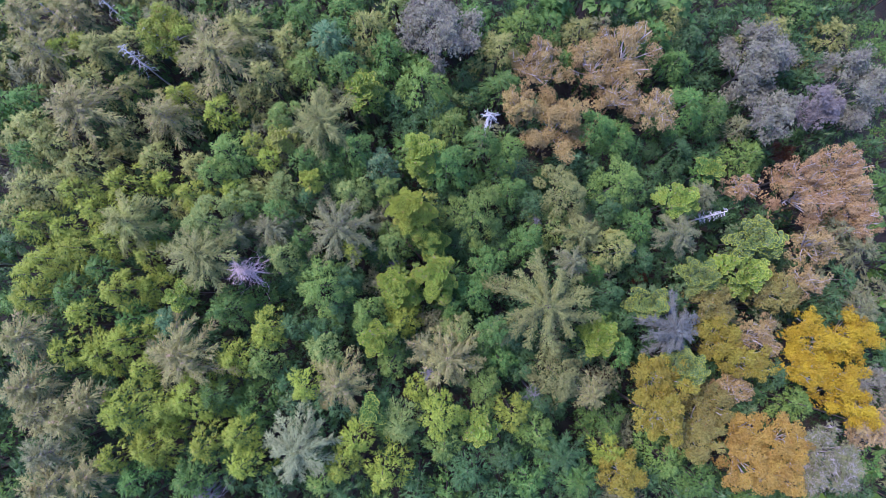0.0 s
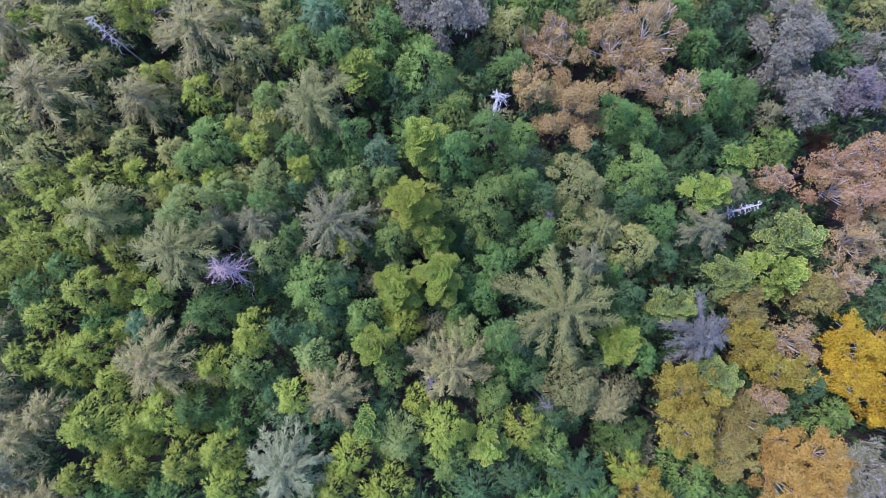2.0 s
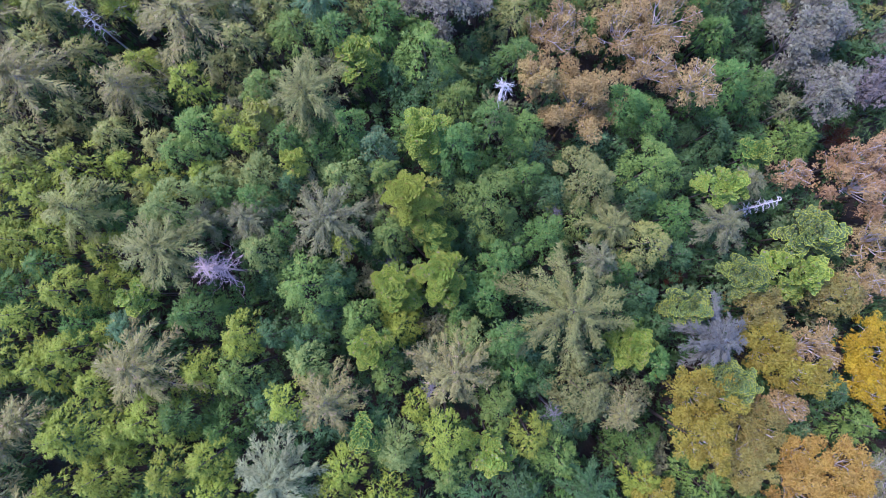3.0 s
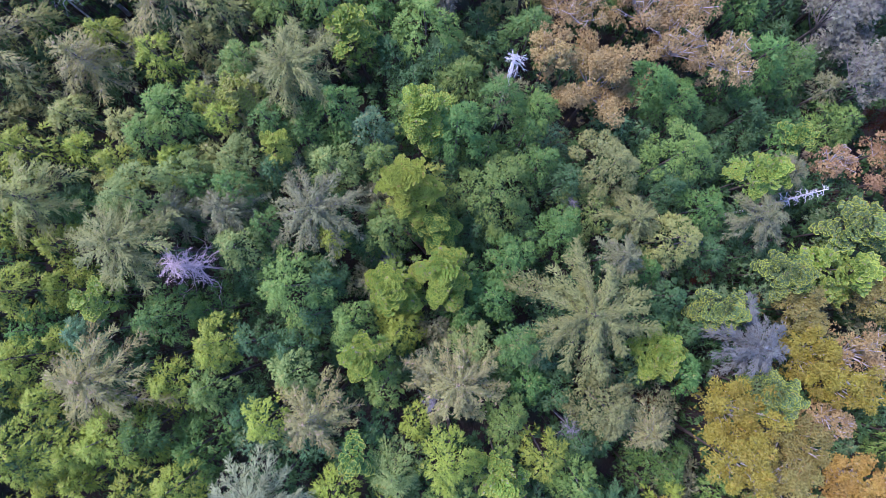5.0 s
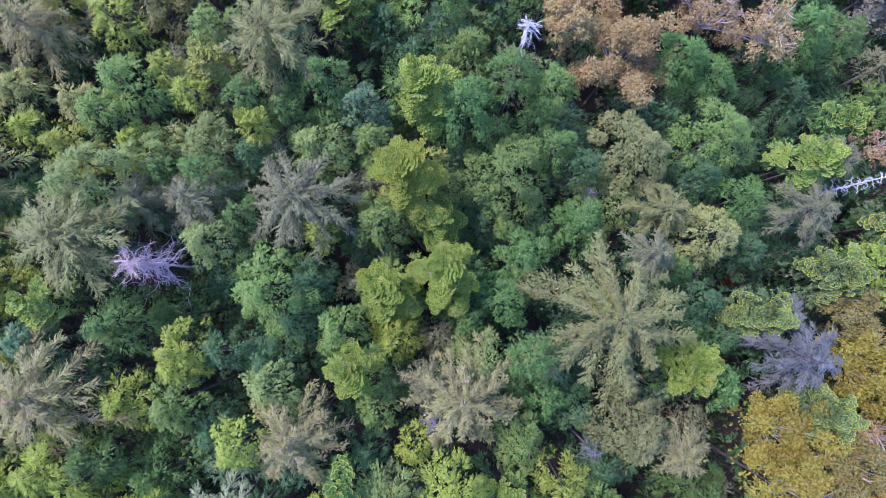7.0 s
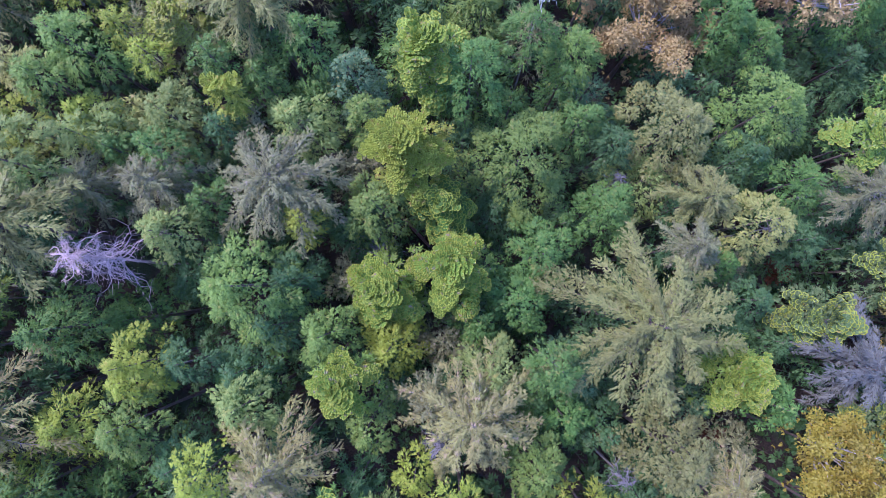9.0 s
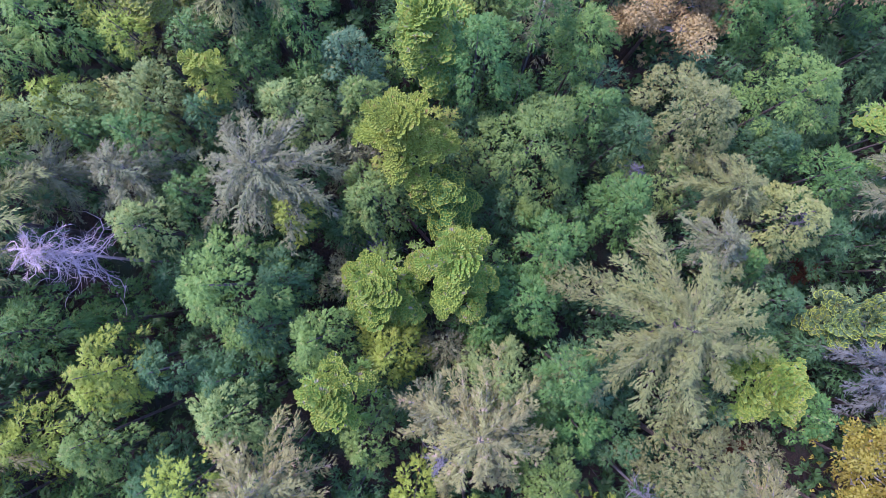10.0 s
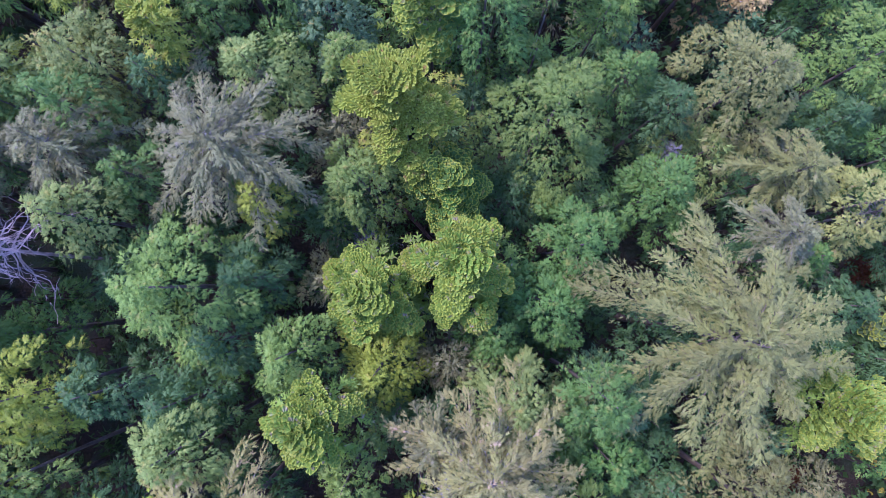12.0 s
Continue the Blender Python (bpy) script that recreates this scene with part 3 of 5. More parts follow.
def snag(x, y, top, R, material, words, count=18, crown_depth=3.0, rise=0.25, twigs=5, haze=0, thick=0.17, lean=(0, 0), stubs=0.35):
    """Dead standing tree: bare stem, bare crooked branches, and a haze of fine twigs towards the tip."""
    rng = np.random.default_rng(int(abs(x * 7919 + y * 104729) * 10))
    root, H = start_tree("dead_tree", x, y, top, words, "dead tree", "dead trees")
    s = Soup()
    t = np.linspace(0, 1, 9)
    stem = np.stack([lean[0] * t ** 2 + 0.08 * np.sin(t * 9), lean[1] * t ** 2 + 0.08 * np.cos(t * 7), t * H], 1)
    s.tube(stem, thick, 0.035, 7)
    part("trunk", s, material, root, smooth=True)
    for i in range(count):
        h = i / count
        a = i * 2.39996 + rng.normal(0, 0.3)
        z = H - 0.1 - h * crown_depth
        k = z / H
        length = R * (stubs + (1.1 - stubs) * h) * rng.uniform(0.55, 1.25)
        u = np.linspace(0, 1, 7)
        ang = a + rng.normal(0, 0.55) * u ** 1.5 + 0.18 * np.sin(u * 7 + i)
        r = length * u
        pts = np.stack([lean[0] * k * k + np.cos(ang) * r, lean[1] * k * k + np.sin(ang) * r, z + length * (rise * u - (rise + 0.28) * u * u)], 1)
        b = Soup()
        b.tube(pts, 0.030 + 0.022 * h, 0.010, 5)
        for q in range(twigs):
            f = 2 + q % 5
            e = pts[f] + unit(pts[f] - pts[0] + jitter(rng, 1, 0.6 * length)[0]) * length * rng.uniform(0.16, 0.38)
            b.tube([pts[f], (pts[f] + e) / 2 + jitter(rng, 1, 0.05)[0], e], 0.016, 0.006, 3)
        if haze:
            n = int(haze * (1.15 - h) ** 1.5) + 2
            v = rng.random(n)
            base = pts[0] * (1 - v[:, None]) + pts[-1] * v[:, None]
            d = unit(np.tile(pts[-1] - pts[0], (n, 1)) / max(length, 0.1) + jitter(rng, n, 0.6))
            b.leaves(base, d, np.tile([0.0, 0, 1.0], (n, 1)), rng.uniform(0.2, 0.55, n) * min(1.0, R / 1.8), 0.022)
        part("branch", b, material, root)
    return root


def shrub(x, y, top, R, tone):
    rng = np.random.default_rng(int(abs(x * 7919 + y * 104729) * 10))
    root, H = start_tree("shrub", x, y, top, f"{TONES[tone][3]} shrub among the conifers", "shrub", "shrubs")
    add_trunk(root, rng, max(0.4, H - R), 0.06, BARK)
    for wood, ends in limb_tree(rng, R, H, min(R * 1.4, H * 0.8), 7, 0.03):
        s = Soup()
        for e in ends:
            n = 60
            v = unit(rng.normal(0, 1, (n, 3)) + [0, 0, 0.4])
            s.leaves(e + v * R * 0.3 * rng.random((n, 1)), unit(v + jitter(rng, n, 0.5)), unit(np.array([0, 0, 1.0]) + jitter(rng, n, 0.4)), 0.17, 0.12, kite=True)
        part("foliage", s, LEAVES[tone], part("stem", wood, BARK, root))
    return root


def undergrowth():
    """Ferns and seedlings on the shaded floor."""
    rng = np.random.default_rng(23)
    s = Soup()
    n = 3400
    x, y = rng.uniform(-58, 66, n), rng.uniform(-32, 44, n)
    base = np.stack([x, y, ground(x, y)], 1)
    for k in range(14):
        a = rng.uniform(0, 2 * math.pi, n)
        d = unit(np.stack([np.cos(a), np.sin(a), rng.uniform(0.2, 1.4, n)], 1))
        s.leaves(base + jitter(rng, n, 0.4) * [1, 1, 0], d, np.tile([0.0, 0, 1.0], (n, 1)) + jitter(rng, n, 0.2), rng.uniform(0.35, 0.8, n), rng.uniform(0.09, 0.2, n))
    tagged(new("undergrowth", s.mesh("undergrowth", LEAVES["K"])), "dark green ferns and seedlings on the forest floor", "undergrowth", kind="stuff")


def sapling_thicket():
    """Close-grown saplings far below the canopy."""
    rng = np.random.default_rng(29)
    crown, wood = Soup(), Soup()
    grid = [(gx, gy) for gx in np.arange(-56, 64, 3.7) for gy in np.arange(-30, 43, 3.7)]
    grid += [(gx + 1.85, gy + 1.85) for gx, gy in grid if abs(gx) < 26 and abs(gy - 1) < 16]
    for gx, gy in grid:
        x, y = gx + rng.uniform(-1.3, 1.3), gy + rng.uniform(-1.3, 1.3)
        z = float(ground(x, y))
        h, R = rng.uniform(4.0, 10.5), rng.uniform(1.6, 2.4)
        near = abs(x) < 26 and abs(y - 1) < 16
        c = plume_crown(rng, R, R * 2.0, 10, 16, 0.34, 4) if near else plume_crown(rng, R, R * 2.0, 8, 10, 0.55, 4, width=0.4)
        crown.add(np.concatenate(c.v) + [x, y, z + h], np.concatenate(c.f))
        wood.tube([[x, y, z - 0.2], [x, y, z + h - 0.5]], 0.07, 0.02, 4)
    root = tagged(new("sapling_thicket"), "green sapling thicket in the shade under the tall trees", "saplings", kind="stuff")
    tagged(part("crown", crown, LEAVES["K"], root), kind="stuff")
    tagged(part("stem", wood, BARK, root), kind="stuff")


def forest_beyond():
    """The woods go on all round, far outside what is looked at."""
    rng = np.random.default_rng(11)
    crown, wood = Soup(), Soup()
    for gx in np.arange(-100, 106, 5.8):
        for gy in np.arange(-72, 84, 5.8):
            x, y = gx + rng.uniform(-1.6, 1.6), gy + rng.uniform(-1.6, 1.6)
            if -54 < x < 60 and -28 < y < 39:
                continue
            R, top, z = rng.uniform(2.6, 3.4), float(canopy(x, y)) + rng.uniform(-2.0, 1.0), float(ground(x, y))
            fine = x > 38 and 10 < y < 50
            c = lobe_crown(rng, R, R * 2.4, 0.66, 2, 0.5) if fine else plume_crown(rng, R, R * 2.4, 9, 6, 1.1, 3, width=0.6)
            crown.add(np.concatenate(c.v) + [x, y, top], np.concatenate(c.f))
            wood.tube([[x, y, z - 0.2], [x, y, top - 1.0]], 0.25, 0.06, 5)
    root = tagged(new("surrounding_forest"), "dense green conifer forest spreading over the slope", "forest", kind="stuff")
    tagged(part("crown", crown, LEAVES["G"], root), kind="stuff")
    tagged(part("trunk", wood, BARK, root), kind="stuff")


def fallen_log(x, y, turn, length, r, lift=0.0):
    rng = np.random.default_rng(int(abs(x * 31 + y * 17) * 10))
    s = Soup()
    t = np.linspace(-0.5, 0.5, 8)
    c, k = math.cos(radians(turn)), math.sin(radians(turn))
    xs, ys = x + c * t * length, y + k * t * length
    zs = ground(xs, ys) + r * 0.8 + lift * (t + 0.5)
    s.tube(np.stack([xs, ys, zs], 1), r, r * 0.6, 9)
    for q in range(3):
        i = 2 + q * 2
        p = np.array([xs[i], ys[i], zs[i]])
        s.tube([p, p + [rng.normal(0, 0.4), rng.normal(0, 0.4), 0.7]], 0.05, 0.02, 5)
    tagged(new("fallen_log", s.mesh("fallen_log", LOG, True)), "reddish-brown fallen log on the forest floor", "log", "fallen logs")


# feathery conifers
hemlock(-45.33, 27.74, 25.49, 1.51, "Y")
hemlock(-43.06, 28.60, 24.96, 1.24, "Y")
hemlock(-42.27, 24.10, 25.74, 2.40, "O")
hemlock(-37.89, 23.62, 24.17, 1.96, "O")
hemlock(-38.29, 29.28, 24.41, 2.09, "O")
hemlock(-32.10, 22.74, 23.79, 1.97, "Y")
hemlock(-48.33, 21.38, 26.91, 2.01, "G")
hemlock(-45.42, 16.19, 27.29, 2.54, "O")
hemlock(-47.78, 14.79, 27.68, 1.99, "G")
hemlock(-38.39, 17.62, 24.22, 2.45, "O")
hemlock(-39.69, 15.04, 22.75, 1.78, "O")
hemlock(-27.17, 20.86, 24.44, 2.09, "Y")
hemlock(-25.63, 15.62, 25.70, 2.61, "L")
hemlock(-34.85, 15.03, 23.78, 1.97, "O")
hemlock(-41.98, 13.37, 27.15, 2.68, "O")
hemlock(-47.39, 18.42, 27.11, 1.87, "O")
hemlock(-30.02, 14.42, 23.43, 1.77, "O")
hemlock(-19.60, 30.55, 21.82, 3.28, "O")
hemlock(-16.58, 27.36, 22.74, 3.23, "L")
hemlock(-10.20, 33.48, 20.12, 3.36, "O")
hemlock(-18.07, 33.67, 21.13, 2.94, "G")
hemlock(-7.36, 30.62, 19.92, 2.99, "G")
hemlock(-12.40, 27.14, 22.95, 1.99, "G")
hemlock(-19.41, 20.34, 24.02, 2.25, "L")
hemlock(-24.34, 23.24, 21.43, 2.55, "O")
hemlock(-21.88, 25.46, 23.81, 2.11, "O")
hemlock(-2.71, 25.58, 21.08, 3.68, "L")
hemlock(-6.13, 23.58, 16.96, 2.33, "K")
hemlock(-1.36, 22.81, 18.33, 2.67, "K")
hemlock(-22.93, 16.95, 23.89, 1.26, "Y")
hemlock(-21.06, 15.06, 23.45, 1.27, "Y")
hemlock(0.40, 14.49, 23.39, 2.70, "G")
hemlock(-8.13, 14.90, 21.39, 2.48, "B")
hemlock(-10.94, 16.87, 23.11, 2.13, "G")
hemlock(-16.73, 15.02, 23.75, 1.76, "G")
hemlock(7.37, 31.20, 17.82, 3.46, "O")
hemlock(10.43, 34.95, 16.89, 3.11, "L")
hemlock(14.23, 35.23, 16.14, 2.51, "G")
hemlock(18.44, 34.31, 15.91, 3.56, "O")
hemlock(7.94, 25.94, 18.79, 2.65, "G")
hemlock(1.14, 20.82, 18.91, 2.65, "L")
hemlock(4.46, 17.78, 22.20, 2.16, "G")
hemlock(8.19, 17.50, 19.13, 2.26, "L")
hemlock(7.64, 15.73, 17.31, 1.85, "G")
hemlock(20.27, 20.78, 17.73, 2.46, "G")
hemlock(23.89, 19.58, 15.40, 2.86, "G")
hemlock(29.15, 34.64, 14.33, 3.63, "G")
hemlock(32.17, 37.33, 13.36, 2.60, "O")
hemlock(34.87, 34.61, 13.17, 2.45, "K")
hemlock(32.62, 31.21, 12.84, 2.62, "G")
hemlock(33.43, 24.58, 15.42, 3.82, "G")
hemlock(32.91, 19.00, 11.72, 3.75, "K")
hemlock(37.63, 24.37, 13.30, 2.61, "G")
hemlock(48.16, 36.77, 11.30, 3.35, "O")
hemlock(57.85, 36.57, 10.17, 4.26, "O")
hemlock(43.26, 18.13, 11.83, 2.99, "L")
hemlock(42.56, 22.26, 10.86, 1.84, "S")
hemlock(60.85, 19.58, 10.61, 2.53, "K")
hemlock(-46.75, 10.98, 28.20, 2.64, "O")
hemlock(-44.01, 11.37, 27.46, 1.73, "O")
hemlock(-41.94, 10.47, 27.37, 2.13, "Y")
hemlock(-39.72, 8.28, 27.37, 2.40, "Y")
hemlock(-37.15, 11.55, 26.67, 2.57, "Y")
hemlock(-33.37, 12.01, 23.82, 1.54, "Y")
hemlock(-29.81, 10.48, 25.21, 1.93, "Y")
hemlock(-27.30, 13.08, 25.15, 1.72, "L")
hemlock(-26.56, 7.16, 29.14, 2.73, "M")
hemlock(-24.56, 9.61, 24.73, 2.50, "M")
hemlock(-46.24, 6.90, 28.60, 2.49, "Y")
hemlock(-43.85, 2.93, 28.95, 3.27, "Y")
hemlock(-41.21, 3.88, 28.23, 2.64, "Y")
hemlock(-45.26, 1.11, 29.23, 2.60, "Y")
hemlock(-42.60, 6.34, 27.74, 1.19, "Y")
hemlock(-37.96, 4.84, 27.38, 1.87, "Y")
hemlock(-34.11, 3.38, 25.77, 1.91, "Y")
hemlock(-32.89, 6.35, 24.58, 1.95, "G")
hemlock(-38.48, 1.74, 27.74, 1.45, "G")
hemlock(-41.22, -0.99, 28.81, 2.48, "G")
hemlock(-36.13, -0.69, 28.71, 2.22, "Y")
hemlock(-33.85, -0.41, 25.55, 2.33, "Y")
hemlock(-39.90, -3.09, 28.65, 1.70, "Y")
hemlock(-45.19, -1.57, 29.38, 1.94, "Y")
hemlock(-35.60, -4.12, 26.78, 2.43, "G")
hemlock(-33.18, -4.79, 25.68, 1.23, "Y")
hemlock(-24.86, -2.86, 27.40, 2.54, "G")
hemlock(-25.40, 11.12, 23.23, 1.77, "Y")
hemlock(-22.95, 8.76, 23.42, 1.55, "G")
hemlock(-19.49, 11.10, 24.02, 2.96, "M")
hemlock(-19.55, 8.57, 25.03, 1.93, "G")
hemlock(-16.48, 10.52, 22.38, 1.72, "K")
hemlock(-11.60, 11.15, 21.90, 2.61, "M")
hemlock(-14.16, 14.44, 21.75, 1.88, "G")
hemlock(-6.91, 11.91, 21.19, 1.75, "L")
hemlock(-17.13, 5.29, 23.04, 1.71, "G")
hemlock(-18.85, 3.22, 25.29, 1.93, "M")
hemlock(-6.12, 5.35, 22.16, 2.45, "L")
hemlock(-14.28, -0.34, 26.62, 3.74, "L")
hemlock(-10.93, 4.13, 22.45, 1.58, "Y")
hemlock(-9.20, -3.47, 23.26, 2.13, "L")
hemlock(-12.78, -2.73, 22.75, 2.00, "K")
hemlock(-11.81, 0.20, 21.93, 2.17, "K")
hemlock(-5.10, -4.64, 20.54, 2.51, "Y")
hemlock(-20.07, -4.73, 26.69, 1.89, "Y")
hemlock(-22.97, -2.43, 21.89, 2.32, "G")
hemlock(-17.38, -4.84, 25.11, 1.79, "K")
hemlock(-14.63, -5.64, 23.19, 2.13, "K")
hemlock(4.07, 9.08, 21.70, 4.25, "L")
hemlock(8.95, 12.35, 18.08, 2.29, "G")
hemlock(15.54, 11.73, 20.05, 3.59, "T")
hemlock(22.95, 13.25, 19.38, 3.47, "L")
hemlock(11.54, 10.62, 17.50, 2.00, "K")
hemlock(21.73, 9.98, 17.00, 2.33, "K")
hemlock(10.68, 5.30, 18.84, 2.73, "G")
hemlock(2.63, 5.54, 16.25, 2.51, "K")
hemlock(5.56, 2.23, 21.08, 2.94, "G")
hemlock(3.94, -1.08, 20.38, 2.37, "G")
hemlock(21.51, 4.39, 20.04, 3.13, "O")
hemlock(25.29, 7.69, 18.14, 2.60, "G")
hemlock(26.27, 3.52, 16.07, 2.51, "K")
hemlock(19.49, 1.69, 16.71, 2.02, "G")
hemlock(2.11, -6.00, 21.80, 2.47, "M")
hemlock(5.88, -5.58, 23.84, 1.83, "G")
hemlock(21.36, -1.17, 17.56, 2.15, "K")
hemlock(24.27, -4.50, 14.88, 2.07, "K")
hemlock(-41.07, -7.18, 29.43, 1.94, "Y")
hemlock(-37.78, -7.82, 29.24, 2.92, "Y")
hemlock(-35.18, -6.18, 29.40, 1.81, "Y")
hemlock(-32.85, -9.35, 28.47, 1.44, "Y")
hemlock(-23.68, -8.40, 26.83, 2.22, "Y")
hemlock(-28.01, -12.61, 28.91, 3.27, "Y")
hemlock(-30.35, -13.78, 28.43, 1.44, "Y")
hemlock(-25.64, -12.46, 27.82, 2.12, "G")
hemlock(-34.05, -13.53, 31.31, 3.14, "Y")
hemlock(-31.70, -17.70, 29.50, 3.11, "Y")
hemlock(-30.68, -16.19, 26.98, 1.47, "Y")
hemlock(-35.35, -18.63, 29.84, 1.66, "Y")
hemlock(-26.21, -17.67, 28.25, 1.97, "Y")
hemlock(-27.33, -21.26, 28.98, 2.34, "G")
hemlock(-33.02, -20.94, 29.80, 1.92, "G")
hemlock(-20.39, -6.06, 25.54, 1.78, "Y")
hemlock(-20.37, -8.74, 26.57, 2.23, "L")
hemlock(-13.92, -7.77, 24.89, 2.29, "M")
hemlock(-6.17, -9.60, 22.52, 1.86, "L")
hemlock(-15.53, -11.38, 27.10, 1.87, "Y")
hemlock(-22.41, -14.31, 25.04, 3.19, "G")
hemlock(-22.67, -16.51, 28.17, 1.84, "Y")
hemlock(-18.15, -11.26, 24.21, 1.82, "K")
hemlock(-22.14, -19.86, 27.87, 2.18, "Y")
hemlock(-10.16, -17.71, 25.94, 2.04, "Y")
hemlock(-11.64, -20.69, 26.09, 1.90, "Y")
hemlock(-6.48, -21.55, 25.54, 2.75, "Y")
hemlock(-4.87, -15.79, 26.42, 2.30, "M")
hemlock(-0.55, -14.73, 27.13, 2.55, "Y")
hemlock(-3.22, -12.56, 22.20, 1.58, "Y")
hemlock(-6.94, -13.09, 21.08, 1.61, "K")
hemlock(-13.67, -22.02, 26.55, 1.75, "L")
hemlock(0.06, -18.88, 23.94, 2.11, "L")
hemlock(5.03, -12.31, 22.00, 2.46, "L")
hemlock(8.21, -15.39, 22.76, 2.22, "Y")
hemlock(11.25, -17.83, 22.01, 2.39, "L")
hemlock(11.91, -14.63, 20.14, 2.08, "K")
hemlock(14.01, -11.43, 23.67, 3.55, "T")
hemlock(22.30, -8.40, 19.79, 2.39, "G")
hemlock(20.70, -17.90, 17.90, 3.07, "G")
hemlock(20.12, -20.45, 20.62, 1.91, "Y")
hemlock(2.94, -21.45, 24.04, 3.24, "K")
hemlock(7.18, -20.45, 22.90, 2.14, "K")
hemlock(10.11, -23.06, 22.79, 2.58, "G")
hemlock(27.54, -22.11, 19.81, 2.99, "L")
hemlock(31.76, -24.60, 19.32, 3.01, "G")
hemlock(42.94, -11.87, 16.35, 1.87, "K")
hemlock(46.43, -15.53, 15.94, 2.84, "L")
hemlock(7.19, -9.33, 19.50, 2.10, "G")
hemlock(10.28, -10.69, 18.50, 2.30, "K")
hemlock(4.99, -8.05, 19.00, 1.90, "G")
hemlock(8.12, -5.45, 19.50, 1.80, "K")
hemlock(1.15, -2.92, 19.00, 2.00, "G")
hemlock(-15.31, -6.62, 21.50, 2.20, "G")
hemlock(-18.36, -4.36, 18.00, 1.80, "K")

# firs and spruces
fir(-46.75, 27.30, 26.73, 3.65, "W")
fir(-49.01, 31.37, 26.28, 2.99, "W")
fir(-44.34, 32.08, 25.38, 2.69, "W")
fir(-40.86, 27.68, 25.23, 2.15, "O")
fir(-27.27, 27.19, 25.09, 5.14, "W")
fir(-41.83, 20.02, 27.30, 4.63, "W")
fir(-33.24, 19.98, 24.77, 3.41, "W")
fir(-24.89, 31.30, 22.80, 3.15, "O")
fir(-14.58, 30.89, 21.16, 2.72, "B")
fir(-14.55, 19.13, 24.63, 4.47, "T")
fir(-35.05, 6.92, 29.10, 3.51, "O")
fir(-26.40, 3.25, 29.37, 4.15, "T")
fir(-31.13, -4.18, 25.68, 1.60, "B")
fir(-44.95, -5.67, 30.40, 2.80, "W")
fir(-12.33, 6.66, 24.08, 4.58, "S")
fir(-19.98, 6.47, 24.65, 2.86, "S")
fir(-24.51, 6.12, 23.94, 2.33, "S")
fir(17.40, 6.31, 19.31, 2.79, "T")
fir(15.75, 2.62, 20.91, 2.15, "S")
fir(12.20, -2.60, 24.00, 6.2, "T")
fir(29.95, 6.56, 19.23, 2.94, "S")
fir(34.30, 11.65, 15.62, 1.69, "S")
fir(56.96, 4.84, 12.99, 3.36, "S")
fir(56.05, -3.11, 13.95, 3.80, "S")
fir(28.87, -5.99, 19.81, 3.96, "V")
fir(-28.91, -7.70, 28.58, 4.20, "W")
fir(-43.80, -10.81, 30.87, 2.78, "W")
fir(-42.45, -13.37, 31.04, 2.96, "W")
fir(-37.87, -12.12, 29.70, 1.88, "W")
fir(-39.75, -14.30, 30.33, 1.98, "W")
fir(-41.19, -17.53, 31.21, 2.58, "S")
fir(-40.59, -20.52, 31.91, 3.66, "W")
fir(-37.03, -20.17, 30.65, 2.10, "W")
fir(-2.12, -7.87, 21.20, 1.99, "S")
fir(-11.78, -11.30, 26.65, 3.45, "W")
fir(-15.88, -18.15, 27.62, 4.27, "A")
fir(0.55, -8.60, 24.00, 4.3, "W")
fir(17.78, -13.11, 21.34, 2.13, "W")
fir(14.23, -20.48, 22.07, 2.54, "K")
fir(16.19, -23.09, 21.89, 2.26, "G")

# cypresses
cypress(-10.25, 25.12, 19.11, 2.87, "C")
cypress(-19.83, 17.41, 22.34, 2.16, "O")
cypress(-2.62, 15.63, 22.88, 3.01, "C")
cypress(36.41, 15.60, 13.62, 2.11, "G")
cypress(-29.21, -1.32, 27.16, 1.67, "C")
cypress(-15.82, 12.52, 23.02, 1.49, "gold")
cypress(-3.96, 8.89, 24.00, 3.24, "gold")
cypress(-1.52, 5.41, 19.76, 2.39, "G")
cypress(-0.85, 0.86, 22.74, 3.16, "C")
cypress(-5.34, -0.61, 21.60, 3.21, "C")
cypress(20.02, -6.74, 18.48, 3.05, "C")
cypress(26.92, -2.61, 17.01, 2.80, "P")
cypress(30.19, 10.73, 19.35, 2.55, "C")
cypress(42.13, 5.78, 15.46, 3.66, "P")
cypress(39.82, 1.35, 16.07, 3.63, "C")
cypress(33.46, 0.97, 17.05, 2.95, "P")
cypress(-7.74, -6.41, 24.01, 2.32, "C")
cypress(-7.98, -14.30, 26.15, 1.76, "G")
cypress(4.27, -16.89, 23.26, 2.56, "C")
cypress(30.85, -10.46, 19.07, 2.87, "P")

# broad-leaved trees in autumn leaf
broadleaf(-33.44, 30.34, 23.92, 3.52, "gold")
broadleaf(12.78, 29.36, 15.95, 4.10, "tan")
broadleaf(15.22, 20.91, 16.53, 4.73, "ochre")
broadleaf(20.96, 29.84, 14.85, 4.58, "tan")
broadleaf(24.98, 31.53, 15.56, 4.96, "tan")
broadleaf(23.85, 25.13, 14.85, 3.74, "tan")
broadleaf(28.31, 23.25, 15.88, 3.44, "tan")
broadleaf(9.72, 23.08, 18.51, 2.36, "ochre")
broadleaf(55.68, 16.57, 11.92, 3.62, "orange")
broadleaf(49.52, 15.19, 12.88, 3.23, "orange")
broadleaf(41.42, 13.38, 11.87, 2.23, "orange")
broadleaf(50.05, 12.07, 13.51, 4.92, "orange")
broadleaf(56.50, 12.23, 12.51, 4.99, "orange")
broadleaf(57.79, 8.34, 12.21, 3.43, "orange")
broadleaf(50.19, 5.15, 13.71, 3.54, "tan")
